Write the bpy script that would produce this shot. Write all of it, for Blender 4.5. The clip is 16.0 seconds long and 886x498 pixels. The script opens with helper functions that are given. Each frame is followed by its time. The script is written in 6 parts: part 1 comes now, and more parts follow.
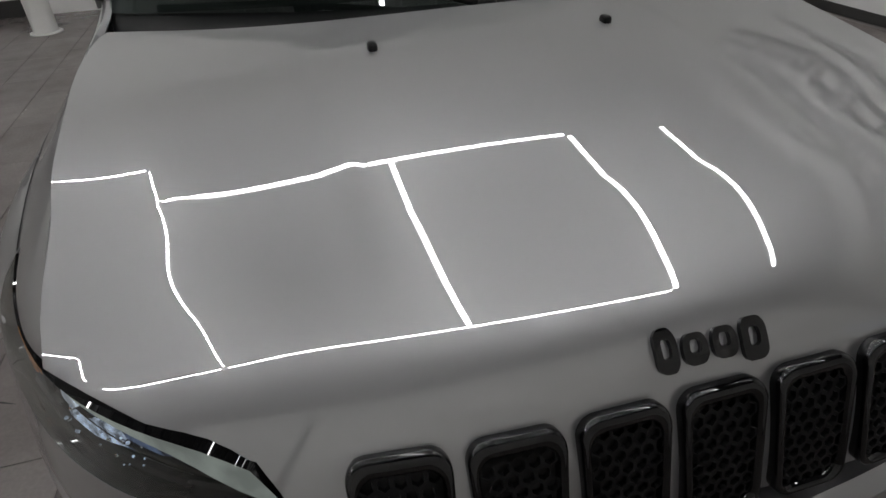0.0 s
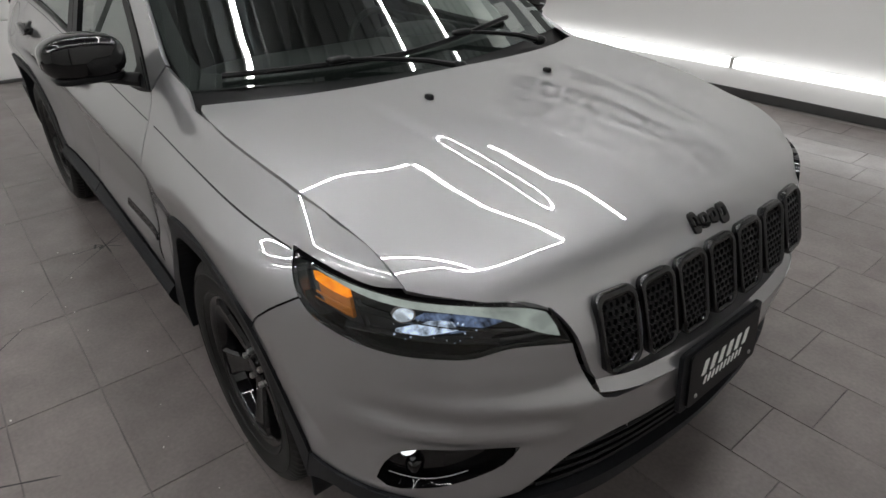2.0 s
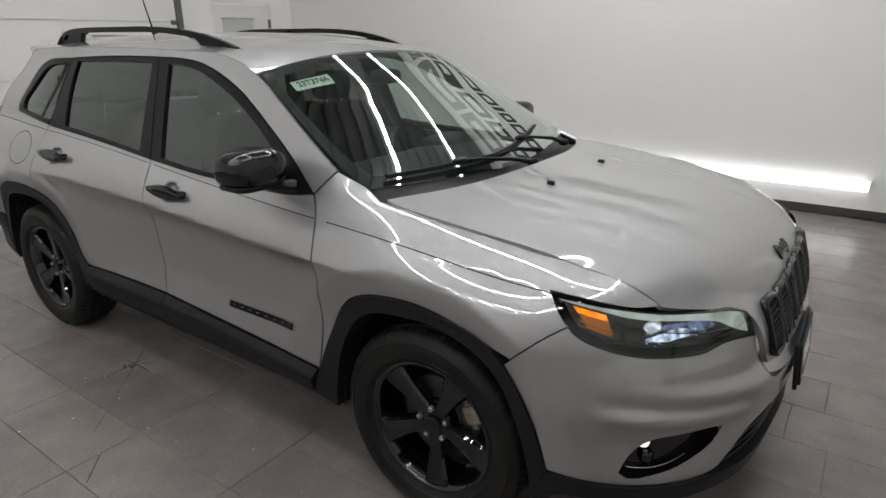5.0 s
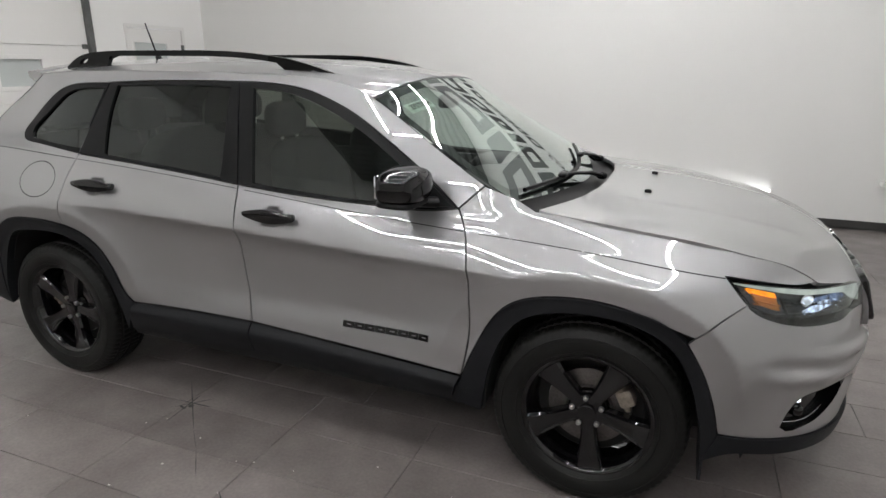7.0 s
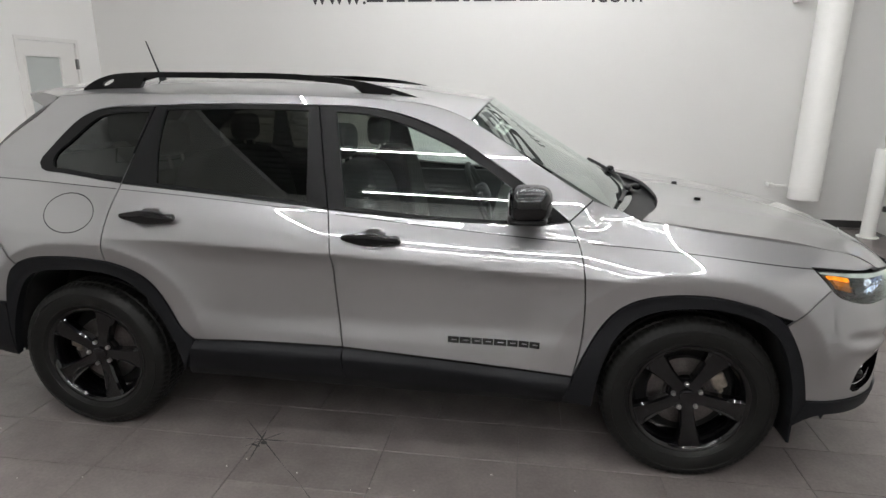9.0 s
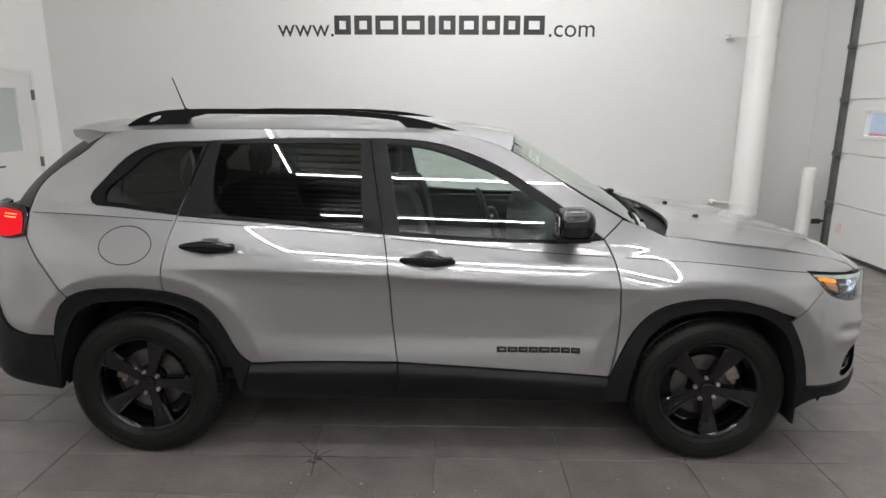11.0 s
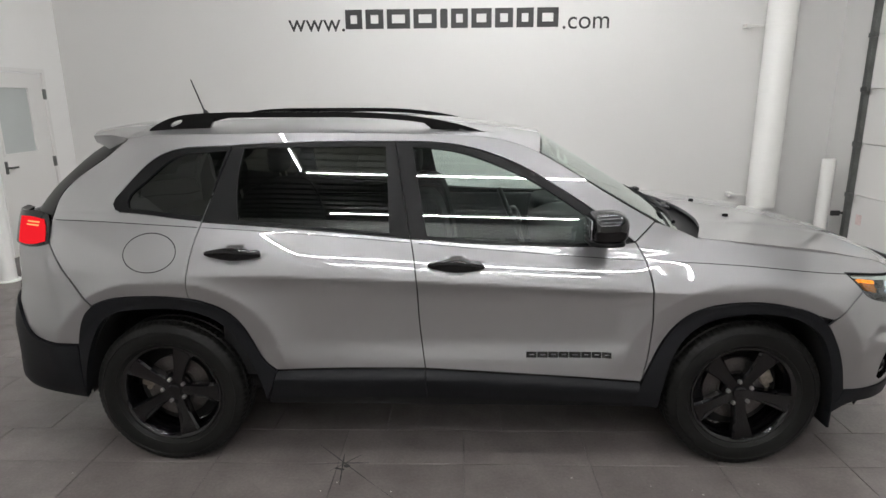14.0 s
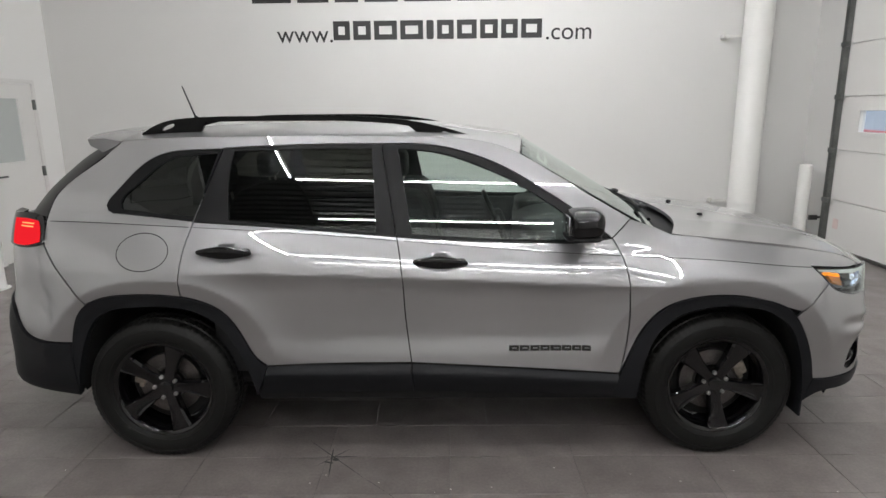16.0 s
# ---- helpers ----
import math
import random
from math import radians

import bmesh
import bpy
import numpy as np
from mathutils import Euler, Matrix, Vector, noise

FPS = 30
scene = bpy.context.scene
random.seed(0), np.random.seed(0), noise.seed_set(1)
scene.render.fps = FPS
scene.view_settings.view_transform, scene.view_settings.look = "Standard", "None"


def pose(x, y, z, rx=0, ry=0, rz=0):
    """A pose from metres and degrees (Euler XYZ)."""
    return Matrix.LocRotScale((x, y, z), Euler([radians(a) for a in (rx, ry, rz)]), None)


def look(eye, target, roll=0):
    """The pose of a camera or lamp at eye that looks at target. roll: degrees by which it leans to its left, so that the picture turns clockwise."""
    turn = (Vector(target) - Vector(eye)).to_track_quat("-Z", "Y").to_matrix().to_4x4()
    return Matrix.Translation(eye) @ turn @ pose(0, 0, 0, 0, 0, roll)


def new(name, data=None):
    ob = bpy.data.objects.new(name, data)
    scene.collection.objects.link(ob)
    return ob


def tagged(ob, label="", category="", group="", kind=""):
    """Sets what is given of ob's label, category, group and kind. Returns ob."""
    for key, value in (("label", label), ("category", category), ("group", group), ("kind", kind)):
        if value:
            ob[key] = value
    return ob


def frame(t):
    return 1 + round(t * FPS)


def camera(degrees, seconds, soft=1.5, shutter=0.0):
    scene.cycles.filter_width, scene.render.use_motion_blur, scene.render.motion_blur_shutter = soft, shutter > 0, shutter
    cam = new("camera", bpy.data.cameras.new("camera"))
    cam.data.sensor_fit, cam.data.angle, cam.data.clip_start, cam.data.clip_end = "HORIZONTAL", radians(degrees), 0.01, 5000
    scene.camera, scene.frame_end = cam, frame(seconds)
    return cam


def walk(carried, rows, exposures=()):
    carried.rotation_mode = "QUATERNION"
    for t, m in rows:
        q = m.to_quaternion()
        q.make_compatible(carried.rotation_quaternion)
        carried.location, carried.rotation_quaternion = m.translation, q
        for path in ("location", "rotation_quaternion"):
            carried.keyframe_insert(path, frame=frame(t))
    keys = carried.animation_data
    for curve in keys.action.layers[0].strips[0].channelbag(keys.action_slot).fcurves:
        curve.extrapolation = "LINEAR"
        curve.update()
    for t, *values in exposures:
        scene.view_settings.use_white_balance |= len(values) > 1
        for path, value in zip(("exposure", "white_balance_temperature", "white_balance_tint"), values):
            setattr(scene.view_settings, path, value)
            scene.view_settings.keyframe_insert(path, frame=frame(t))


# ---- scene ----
cam = camera(72.3, 16.0)
PATH = [
    (0, (2.651, -0.433, 1.429), (1.053, -0.021, 0.3), -2.6),
    (0.5, (2.67, -0.681, 1.456), (1.173, -0.004, 0.316), -1.7),
    (1, (2.71, -0.9, 1.485), (1.306, -0.043, 0.347), -1.1),
    (1.5, (2.798, -1.111, 1.537), (1.454, -0.151, 0.409), -0.8),
    (2, (2.825, -1.318, 1.57), (1.477, -0.216, 0.586), -0.5),
    (2.5, (2.815, -1.533, 1.563), (1.49, -0.304, 0.708), -0.4),
    (3, (2.745, -1.657, 1.554), (1.43, -0.336, 0.827), -0.2),
    (5.5, (2.234, -2.48, 1.612), (1.233, -0.88, 0.95), -0.1),
    (6, (2.035, -2.69, 1.615), (1.128, -1.033, 0.958), -0.0),
    (6.5, (1.854, -2.868, 1.622), (1.058, -1.15, 0.978), 0.1),
    (7, (1.587, -2.918, 1.592), (0.882, -1.137, 1.017), 0.3),
    (7.5, (1.318, -2.992, 1.596), (0.744, -1.159, 1.036), 0.4),
    (8, (1.064, -3.155, 1.615), (0.613, -1.285, 1.066), 0.4),
    (8.5, (0.853, -3.221, 1.617), (0.498, -1.33, 1.072), 0.5),
    (9, (0.645, -3.283, 1.629), (0.38, -1.373, 1.097), 0.5),
    (11.5, (0.078, -3.613, 1.686), (0.066, -1.664, 1.236), 0.1),
    (12, (0.043, -3.63, 1.697), (0.045, -1.682, 1.247), -0.0),
    (12.5, (0.033, -3.591, 1.696), (0.041, -1.643, 1.245), -0.1),
    (13, (0.042, -3.539, 1.694), (0.009, -1.591, 1.243), -0.3),
    (13.5, (0.018, -3.502, 1.709), (-0.039, -1.558, 1.243), -0.4),
    (14, (0.034, -3.51, 1.722), (-0.023, -1.57, 1.237), -0.5),
    (14.5, (0.049, -3.563, 1.734), (0.003, -1.623, 1.252), -0.6),
    (15, (0.069, -3.62, 1.737), (0.029, -1.678, 1.263), -0.7),
    (15.5, (0.068, -3.631, 1.69), (0.036, -1.683, 1.238), -0.6),
    (16, (0.06, -3.624, 1.68), (0.037, -1.675, 1.233), -0.7),
]
walk(cam, [(t, look(eye, target, roll)) for t, eye, target, roll in PATH],
     exposures=[(0, -1.17), (1, -0.68), (1.5, -0.58), (3, -0.27), (5.5, -0.27), (6.5, -0.09), (9, 0.02), (16, -0.05)])

# ---- world, lights, exposure ----
ROOM_N, ROOM_S, ROOM_E, ROOM_W, ROOM_H = 4.35, -6.95, 4.66, -5.0, 4.46
world = bpy.data.worlds.new("world")
scene.world = world
world.use_nodes = True
world.node_tree.nodes["Background"].inputs[0].default_value = (0.75, 0.8, 0.9, 1)
world.node_tree.nodes["Background"].inputs[1].default_value = 2.0
STRIP_GLOW, SIDE_GLOW, BAR_GLOW = 80.0, 50.0, 4.4


# ---- materials ----
def material(name, color, rough=0.5, metal=0.0, coat=0.0, grain=0.0, grain_scale=300.0, mottle=0.0, mottle_scale=3.0,
             rough_var=0.0, bump=0.0, by_object=0.0, spec=0.5, coat_ior=1.5, in_place=False, smudge=0.0, smudge_scale=5.0):
    m = bpy.data.materials.new(name)
    m.use_nodes = True
    nt = m.node_tree
    b = nt.nodes["Principled BSDF"]
    b.inputs["Base Color"].default_value = (*color, 1)
    b.inputs["Roughness"].default_value = rough
    b.inputs["Metallic"].default_value = metal
    b.inputs["Coat Weight"].default_value = coat
    b.inputs["Coat Roughness"].default_value = 0.0
    b.inputs["Coat IOR"].default_value = coat_ior
    b.inputs["Specular IOR Level"].default_value = spec
    geo = nt.nodes.new("ShaderNodeNewGeometry" if in_place else "ShaderNodeTexCoord")

    def tex(scale, detail):
        n = nt.nodes.new("ShaderNodeTexNoise")
        n.inputs["Scale"].default_value = scale
        n.inputs["Detail"].default_value = detail
        nt.links.new(geo.outputs["Position" if in_place else "Object"], n.inputs["Vector"])
        return n.outputs["Fac"]

    def ramp(src, lo, hi):
        r = nt.nodes.new("ShaderNodeMapRange")
        r.inputs["From Min"].default_value, r.inputs["From Max"].default_value = 0.22, 0.78
        r.inputs["To Min"].default_value, r.inputs["To Max"].default_value = lo, hi
        nt.links.new(src, r.inputs["Value"])
        return r.outputs["Result"]

    def times(a, c):
        n = nt.nodes.new("ShaderNodeMath")
        n.operation = "MULTIPLY"
        nt.links.new(a, n.inputs[0])
        nt.links.new(c, n.inputs[1])
        return n.outputs[0]

    factor = None
    fine = tex(grain_scale, 2.0) if grain or bump else None
    wide = tex(mottle_scale, 5.0) if mottle or rough_var else None
    if grain:
        factor = ramp(fine, 1 - grain, 1 + grain)
    if mottle:
        f = ramp(wide, 1 - mottle, 1 + mottle)
        factor = times(factor, f) if factor else f
    if smudge:
        f = ramp(tex(smudge_scale, 8.0), 1 - smudge, 1 + smudge)
        factor = times(factor, f) if factor else f
    if by_object:
        info = nt.nodes.new("ShaderNodeObjectInfo")
        r = nt.nodes.new("ShaderNodeMapRange")
        r.inputs["To Min"].default_value, r.inputs["To Max"].default_value = 1 - by_object, 1 + by_object
        nt.links.new(info.outputs["Random"], r.inputs["Value"])
        factor = times(factor, r.outputs["Result"]) if factor else r.outputs["Result"]
    if factor:
        mul = nt.nodes.new("ShaderNodeVectorMath")
        mul.operation = "SCALE"
        mul.inputs[0].default_value = color
        nt.links.new(factor, mul.inputs["Scale"])
        nt.links.new(mul.outputs[0], b.inputs["Base Color"])
    if rough_var:
        nt.links.new(ramp(wide, max(rough - rough_var, 0.02), rough + rough_var), b.inputs["Roughness"])
    if bump:
        n = nt.nodes.new("ShaderNodeBump")
        n.inputs["Strength"].default_value = 0.5
        n.inputs["Distance"].default_value = bump
        nt.links.new(fine, n.inputs["Height"])
        nt.links.new(n.outputs[0], b.inputs["Normal"])
    return m


def glow(name, color, strength, uneven=0.0, scale=100.0):
    m = bpy.data.materials.new(name)
    m.use_nodes = True
    nt = m.node_tree
    nt.nodes.clear()
    e = nt.nodes.new("ShaderNodeEmission")
    e.inputs[0].default_value, e.inputs[1].default_value = (*color, 1), strength
    if uneven:
        co, n, f = (nt.nodes.new("ShaderNode" + k) for k in ("TexCoord", "TexNoise", "MapRange"))
        n.inputs["Scale"].default_value, n.inputs["Detail"].default_value = scale, 3.0
        f.inputs["From Min"].default_value, f.inputs["From Max"].default_value = 0.36, 0.64
        f.inputs["To Min"].default_value, f.inputs["To Max"].default_value = strength * (1 - uneven), strength * (1 + uneven)
        nt.links.new(co.outputs["Object"], n.inputs["Vector"])
        nt.links.new(n.outputs["Fac"], f.inputs["Value"])
        nt.links.new(f.outputs["Result"], e.inputs[1])
    out = nt.nodes.new("ShaderNodeOutputMaterial")
    nt.links.new(e.outputs[0], out.inputs[0])
    return m


def glass(name, tint, ior=1.5, rough=0.0):
    """A thin pane: see-through tint with a Fresnel gloss."""
    m = bpy.data.materials.new(name)
    m.use_nodes = True
    nt = m.node_tree
    nt.nodes.clear()
    t = nt.nodes.new("ShaderNodeBsdfTransparent")
    t.inputs[0].default_value = (*tint, 1)
    g = nt.nodes.new("ShaderNodeBsdfGlossy")
    g.inputs["Roughness"].default_value = rough
    g.inputs["Color"].default_value = (0.94, 1.0, 0.97, 1)
    lw = nt.nodes.new("ShaderNodeLayerWeight")
    lw.inputs["Blend"].default_value = 0.5
    # Schlick: R0 + (1 - R0) * (1 - cos)^5, the same from both sides
    r0 = ((ior - 1) / (ior + 1))**2
    fifth, fres = nt.nodes.new("ShaderNodeMath"), nt.nodes.new("ShaderNodeMath")
    fifth.operation, fres.operation = "POWER", "MULTIPLY_ADD"
    fifth.inputs[1].default_value = 5.0
    fres.inputs[1].default_value, fres.inputs[2].default_value = 1 - r0, r0
    nt.links.new(lw.outputs["Facing"], fifth.inputs[0])
    nt.links.new(fifth.outputs[0], fres.inputs[0])
    # both faces of the pane mirror: 2R / (1 + R)
    twice, plus, both = (nt.nodes.new("ShaderNodeMath") for _ in range(3))
    twice.operation, plus.operation, both.operation = "MULTIPLY", "ADD", "DIVIDE"
    nt.links.new(fres.outputs[0], twice.inputs[0])
    nt.links.new(fres.outputs[0], plus.inputs[0])
    twice.inputs[1].default_value, plus.inputs[1].default_value = 2.0, 1.0
    nt.links.new(twice.outputs[0], both.inputs[0])
    nt.links.new(plus.outputs[0], both.inputs[1])
    mix = nt.nodes.new("ShaderNodeMixShader")
    out = nt.nodes.new("ShaderNodeOutputMaterial")
    nt.links.new(both.outputs[0], mix.inputs[0])
    nt.links.new(t.outputs[0], mix.inputs[1])
    nt.links.new(g.outputs[0], mix.inputs[2])
    nt.links.new(mix.outputs[0], out.inputs[0])
    return m


PAINT = material("silver_paint", (0.335, 0.331, 0.340), 0.44, 0.9, 1.0, mottle=0.02, spec=0.15, coat_ior=2.2)
SATIN = material("satin_black", (0.0045, 0.0045, 0.005), 0.4, grain=0.1, grain_scale=900, spec=0.18)
CLAD = material("grey_black_plastic", (0.0092, 0.0097, 0.0112), 0.5, grain=0.18, grain_scale=1500, mottle=0.08, bump=0.0003, spec=0.16)
GLOSS = material("gloss_black", (0.002, 0.002, 0.0023), 0.3, 0.0, 1.0, spec=0.0, coat_ior=1.5)
RAIL = material("rail_black", (0.002, 0.002, 0.0023), 0.3, 0.0, 0.55, spec=0.0, coat_ior=1.45)
RUBBER = material("tyre_rubber", (0.0075, 0.0075, 0.007), 0.5, grain=0.2, grain_scale=400, mottle=0.25, mottle_scale=9, bump=0.0006, spec=0.2)
DARK = material("dark_void_and_shade", (0.003, 0.003, 0.003), 0.8)
STEEL = material("brushed_steel", (0.42, 0.41, 0.40), 0.32, 1.0, grain=0.15, grain_scale=200)
DISC = material("worn_disc_iron", (0.13, 0.12, 0.115), 0.38, 0.9, grain=0.25, grain_scale=120, mottle=0.3, mottle_scale=12)
RUST = material("brake_iron", (0.30, 0.26, 0.22), 0.5, 0.6, grain=0.3, grain_scale=60)
CHROME = material("chrome", (0.75, 0.76, 0.78), 0.08, 1.0)
FABRIC = material("black_fabric", (0.009, 0.009, 0.0095), 0.85, grain=0.25, grain_scale=700, bump=0.0008)
TRIM = material("interior_plastic", (0.015, 0.015, 0.016), 0.55, grain=0.15, grain_scale=900)
LINER = material("headliner", (0.34, 0.33, 0.31), 0.9, grain=0.08, grain_scale=800)
WHITE_LAMP = glow("pale_light_guide", (0.84, 0.94, 0.86), 0.46, 0.3, 14)
CLEAR = glass("clear_lens", (0.95, 0.96, 0.97), 1.38)
TINT_GLASS = glass("green_tint_glass", (0.80, 0.88, 0.84), 1.60)
SHIELD_GLASS = glass("windscreen_glass", (0.72, 0.80, 0.76), 2.15)
PRIVACY = glass("privacy_glass", (0.17, 0.175, 0.155), 1.42)
AMBER = glow("amber_light", (1.0, 0.30, 0.015), 1.35, 0.25, 60)
BEAM = glow("led_beam", (0.80, 0.90, 1.0), 0.95, 0.45, 45)
BEAMSOFT = glow("led_scatter", (0.66, 0.80, 1.0), 0.8, 0.8, 55)
BEAMFAINT = glow("led_scatter_faint", (0.42, 0.58, 0.95), 0.24, 0.95, 50)
AMBERPLASTIC = material("amber_plastic", (0.45, 0.16, 0.02), 0.2, grain=0.25, grain_scale=200)
FOGBEAM = glow("fog_led", (0.95, 0.98, 1.0), 1.6)
RED = glow("red_light", (1.0, 0.02, 0.03), 0.9)
REDBRIGHT = glow("red_light_bright", (1.0, 0.32, 0.12), 1.6)
WALL = material("white_wall_paint", (0.68, 0.674, 0.66), 0.55, mottle=0.018, mottle_scale=0.8, grain=0.01, grain_scale=240, bump=0.0004)
# paler copy of the wall paint, so the west end bounces more light
WALL_LIFTED = material("white_wall_paint_lifted", (0.83, 0.825, 0.81), 0.5, mottle=0.018, mottle_scale=0.8, grain=0.01, grain_scale=240)
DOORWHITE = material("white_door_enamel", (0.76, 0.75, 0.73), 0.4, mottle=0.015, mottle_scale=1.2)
CEIL = material("dark_deck_paint", (0.12, 0.12, 0.122), 0.5, mottle=0.08, mottle_scale=1.0)
BASE = material("dark_grey_vinyl", (0.035, 0.034, 0.033), 0.45, mottle=0.2, mottle_scale=4)
TILE = material("dark_floor_tile", (0.165, 0.145, 0.139), 0.27, mottle=0.2, mottle_scale=1.4, grain=0.10, grain_scale=70, by_object=0.06, smudge=0.16, smudge_scale=6.0, in_place=True)
GROUT = material("tile_grout", (0.11, 0.10, 0.095), 0.8, grain=0.2, grain_scale=200, mottle=0.85, mottle_scale=0.8, in_place=True)
SIGNBLACK = material("black_vinyl", (0.02, 0.02, 0.02), 0.5, mottle=0.1)
SIGNGREY = material("grey_vinyl", (0.16, 0.16, 0.165), 0.5, mottle=0.1)
PIPEWHITE = material("white_painted_steel", (0.78, 0.775, 0.75), 0.4, mottle=0.03, mottle_scale=2.5, grain=0.02, grain_scale=90)
GALV = material("galvanised_track", (0.15, 0.155, 0.15), 0.42, 0.8, grain=0.2, grain_scale=80, mottle=0.25, mottle_scale=6)
REARGLASS = material("dark_rear_glass", (0.006, 0.006, 0.006), 0.35, spec=0.07)
PAPER = material("pale_green_label", (0.62, 0.70, 0.62), 0.6, mottle=0.03)
SCUFF = material("tyre_scuff", (0.012, 0.011, 0.010), 0.7, grain=0.4, grain_scale=160)
FROST = material("frosted_pane", (0.50, 0.53, 0.52), 0.5, mottle=0.04)
STRIPLIGHT = glow("led_strip", (1.0, 1.0, 1.0), STRIP_GLOW)
SOUTHLIGHT = glow("led_strip_slim", (1.0, 1.0, 1.0), 150.0)
SIDELIGHT = glow("led_strip_dim", (1.0, 1.0, 1.0), SIDE_GLOW)
BARLIGHT = glow("led_bar", (1.0, 1.0, 1.0), BAR_GLOW)


# ---- mesh helpers ----
def link(name, bm, mat, parent=None, label="", smooth=True, angle=None):
    me = bpy.data.meshes.new(name)
    bm.normal_update()
    if angle:
        for e in bm.edges:
            e.smooth = len(e.link_faces) == 2 and e.calc_face_angle(0) < radians(angle)
    lay = bm.verts.layers.float_vector.get("true_normal")
    keep = []
    if lay:
        for f in bm.faces:
            ns = [v[lay] for v in f.verts]
            on_skin = all(n.length > 0.5 for n in ns)
            for n in ns:
                keep.append(tuple(n if n.dot(f.normal) > 0 else -n) if on_skin else tuple(f.normal))
    bm.to_mesh(me)
    bm.free()
    if smooth:
        me.polygons.foreach_set("use_smooth", [True] * len(me.polygons))
    if keep:
        me.normals_split_custom_set(keep)
    me.materials.append(mat)
    ob = new(name, me)
    if parent:
        ob.parent = parent
    return tagged(ob, label) if label else ob


def part(name, bm, mat, parent, label="", smooth=True, angle=40):
    return link(name, bm, mat, parent, label, smooth, angle)


def box(bm, x0, x1, y0, y1, z0, z1, bev=0.0, seg=2):
    r = bmesh.ops.create_cube(bm, size=1.0)
    for v in r["verts"]:
        v.co = Vector(((x0 + x1) / 2 + v.co.x * (x1 - x0), (y0 + y1) / 2 + v.co.y * (y1 - y0), (z0 + z1) / 2 + v.co.z * (z1 - z0)))
    if bev:
        es = list({e for v in r["verts"] for e in v.link_edges})
        bmesh.ops.bevel(bm, geom=es, offset=bev, segments=seg, affect="EDGES", profile=0.5)
    return bm


def boxed(*a, **k):
    return box(bmesh.new(), *a, **k)


def tube(bm, pts, r, n=8, cap=True, flat=1.0):
    """A round bar along a polyline; r may be a list; flat squeezes it vertically."""
    rings, pts = [], [Vector(p) for p in pts]
    for i, p in enumerate(pts):
        d = (pts[min(i + 1, len(pts) - 1)] - pts[max(i - 1, 0)]).normalized()
        up = Vector((0, 0, 1)) if abs(d.z) < 0.95 else Vector((1, 0, 0))
        a = d.cross(up).normalized()
        b = a.cross(d)
        rr = r[i] if isinstance(r, (list, tuple)) else r
        rings.append([bm.verts.new(p + a * rr * math.cos(t) + b * rr * flat * math.sin(t)) for t in (2 * math.pi * k / n for k in range(n))])
    for q, w in zip(rings, rings[1:]):
        for k in range(n):
            bm.faces.new((q[k], q[(k + 1) % n], w[(k + 1) % n], w[k]))
    if cap:
        bm.faces.new(rings[0][::-1])
        bm.faces.new(rings[-1])
    bmesh.ops.recalc_face_normals(bm, faces=bm.faces[:])
    return bm


def lathe(bm, prof, n=48, axis="y", wave=None, closed=False):
    """Turns (along, radius) points round an axis."""
    rings = []
    for k in range(n):
        t = 2 * math.pi * k / n
        ring = []
        for j, (h, r) in enumerate(prof):
            if wave:
                r += wave(k, j)
            c, s = r * math.cos(t), r * math.sin(t)
            ring.append(bm.verts.new((c, h, s) if axis == "y" else (c, s, h)))
        rings.append(ring)
    m = len(prof)
    for k in range(n):
        a, b = rings[k], rings[(k + 1) % n]
        for j in range(m if closed else m - 1):
            bm.faces.new((a[j], a[(j + 1) % m], b[(j + 1) % m], b[j]))
    bmesh.ops.remove_doubles(bm, verts=bm.verts[:], dist=1e-6)
    bmesh.ops.recalc_face_normals(bm, faces=bm.faces[:])
    return bm


def blob(bm, c, r, e=(0.7, 0.7), nu=24, nv=14, shape=None):
    """A superellipsoid: rounded box to ball, bent by shape(co)."""
    def sp(v, k):
        return math.copysign(abs(v) ** k, v)
    rows = []
    for i in range(nv + 1):
        f = -math.pi / 2 + math.pi * i / nv
        row = []
        for j in range(nu):
            t = 2 * math.pi * j / nu
            p = Vector((sp(math.cos(f), e[0]) * sp(math.cos(t), e[1]), sp(math.cos(f), e[0]) * sp(math.sin(t), e[1]), sp(math.sin(f), e[0])))
            if shape:
                p = Vector(shape(p))
            row.append(bm.verts.new((c[0] + p.x * r[0], c[1] + p.y * r[1], c[2] + p.z * r[2])))
        rows.append(row)
    for a, b in zip(rows, rows[1:]):
        for j in range(nu):
            bm.faces.new((a[j], a[(j + 1) % nu], b[(j + 1) % nu], b[j]))
    bmesh.ops.remove_doubles(bm, verts=bm.verts[:], dist=1e-6)
    bmesh.ops.recalc_face_normals(bm, faces=bm.faces[:])
    return bm


def plaque(bm, w, h, d, r=0.01, n=4):
    """A rounded plate in the xz plane, front at y = -d."""
    pts = []
    for cx, cz, a0 in ((w / 2 - r, h / 2 - r, 0), (-w / 2 + r, h / 2 - r, 90), (-w / 2 + r, -h / 2 + r, 180), (w / 2 - r, -h / 2 + r, 270)):
        for k in range(n + 1):
            a = radians(a0 + 90 * k / n)
            pts.append((cx + r * math.cos(a), cz + r * math.sin(a)))
    f = bm.faces.new([bm.verts.new((x, 0, z)) for x, z in pts])
    ex = bmesh.ops.extrude_face_region(bm, geom=[f])
    bmesh.ops.translate(bm, vec=(0, -d, 0), verts=[v for v in ex["geom"] if isinstance(v, bmesh.types.BMVert)])
    bmesh.ops.recalc_face_normals(bm, faces=bm.faces[:])
    return bm


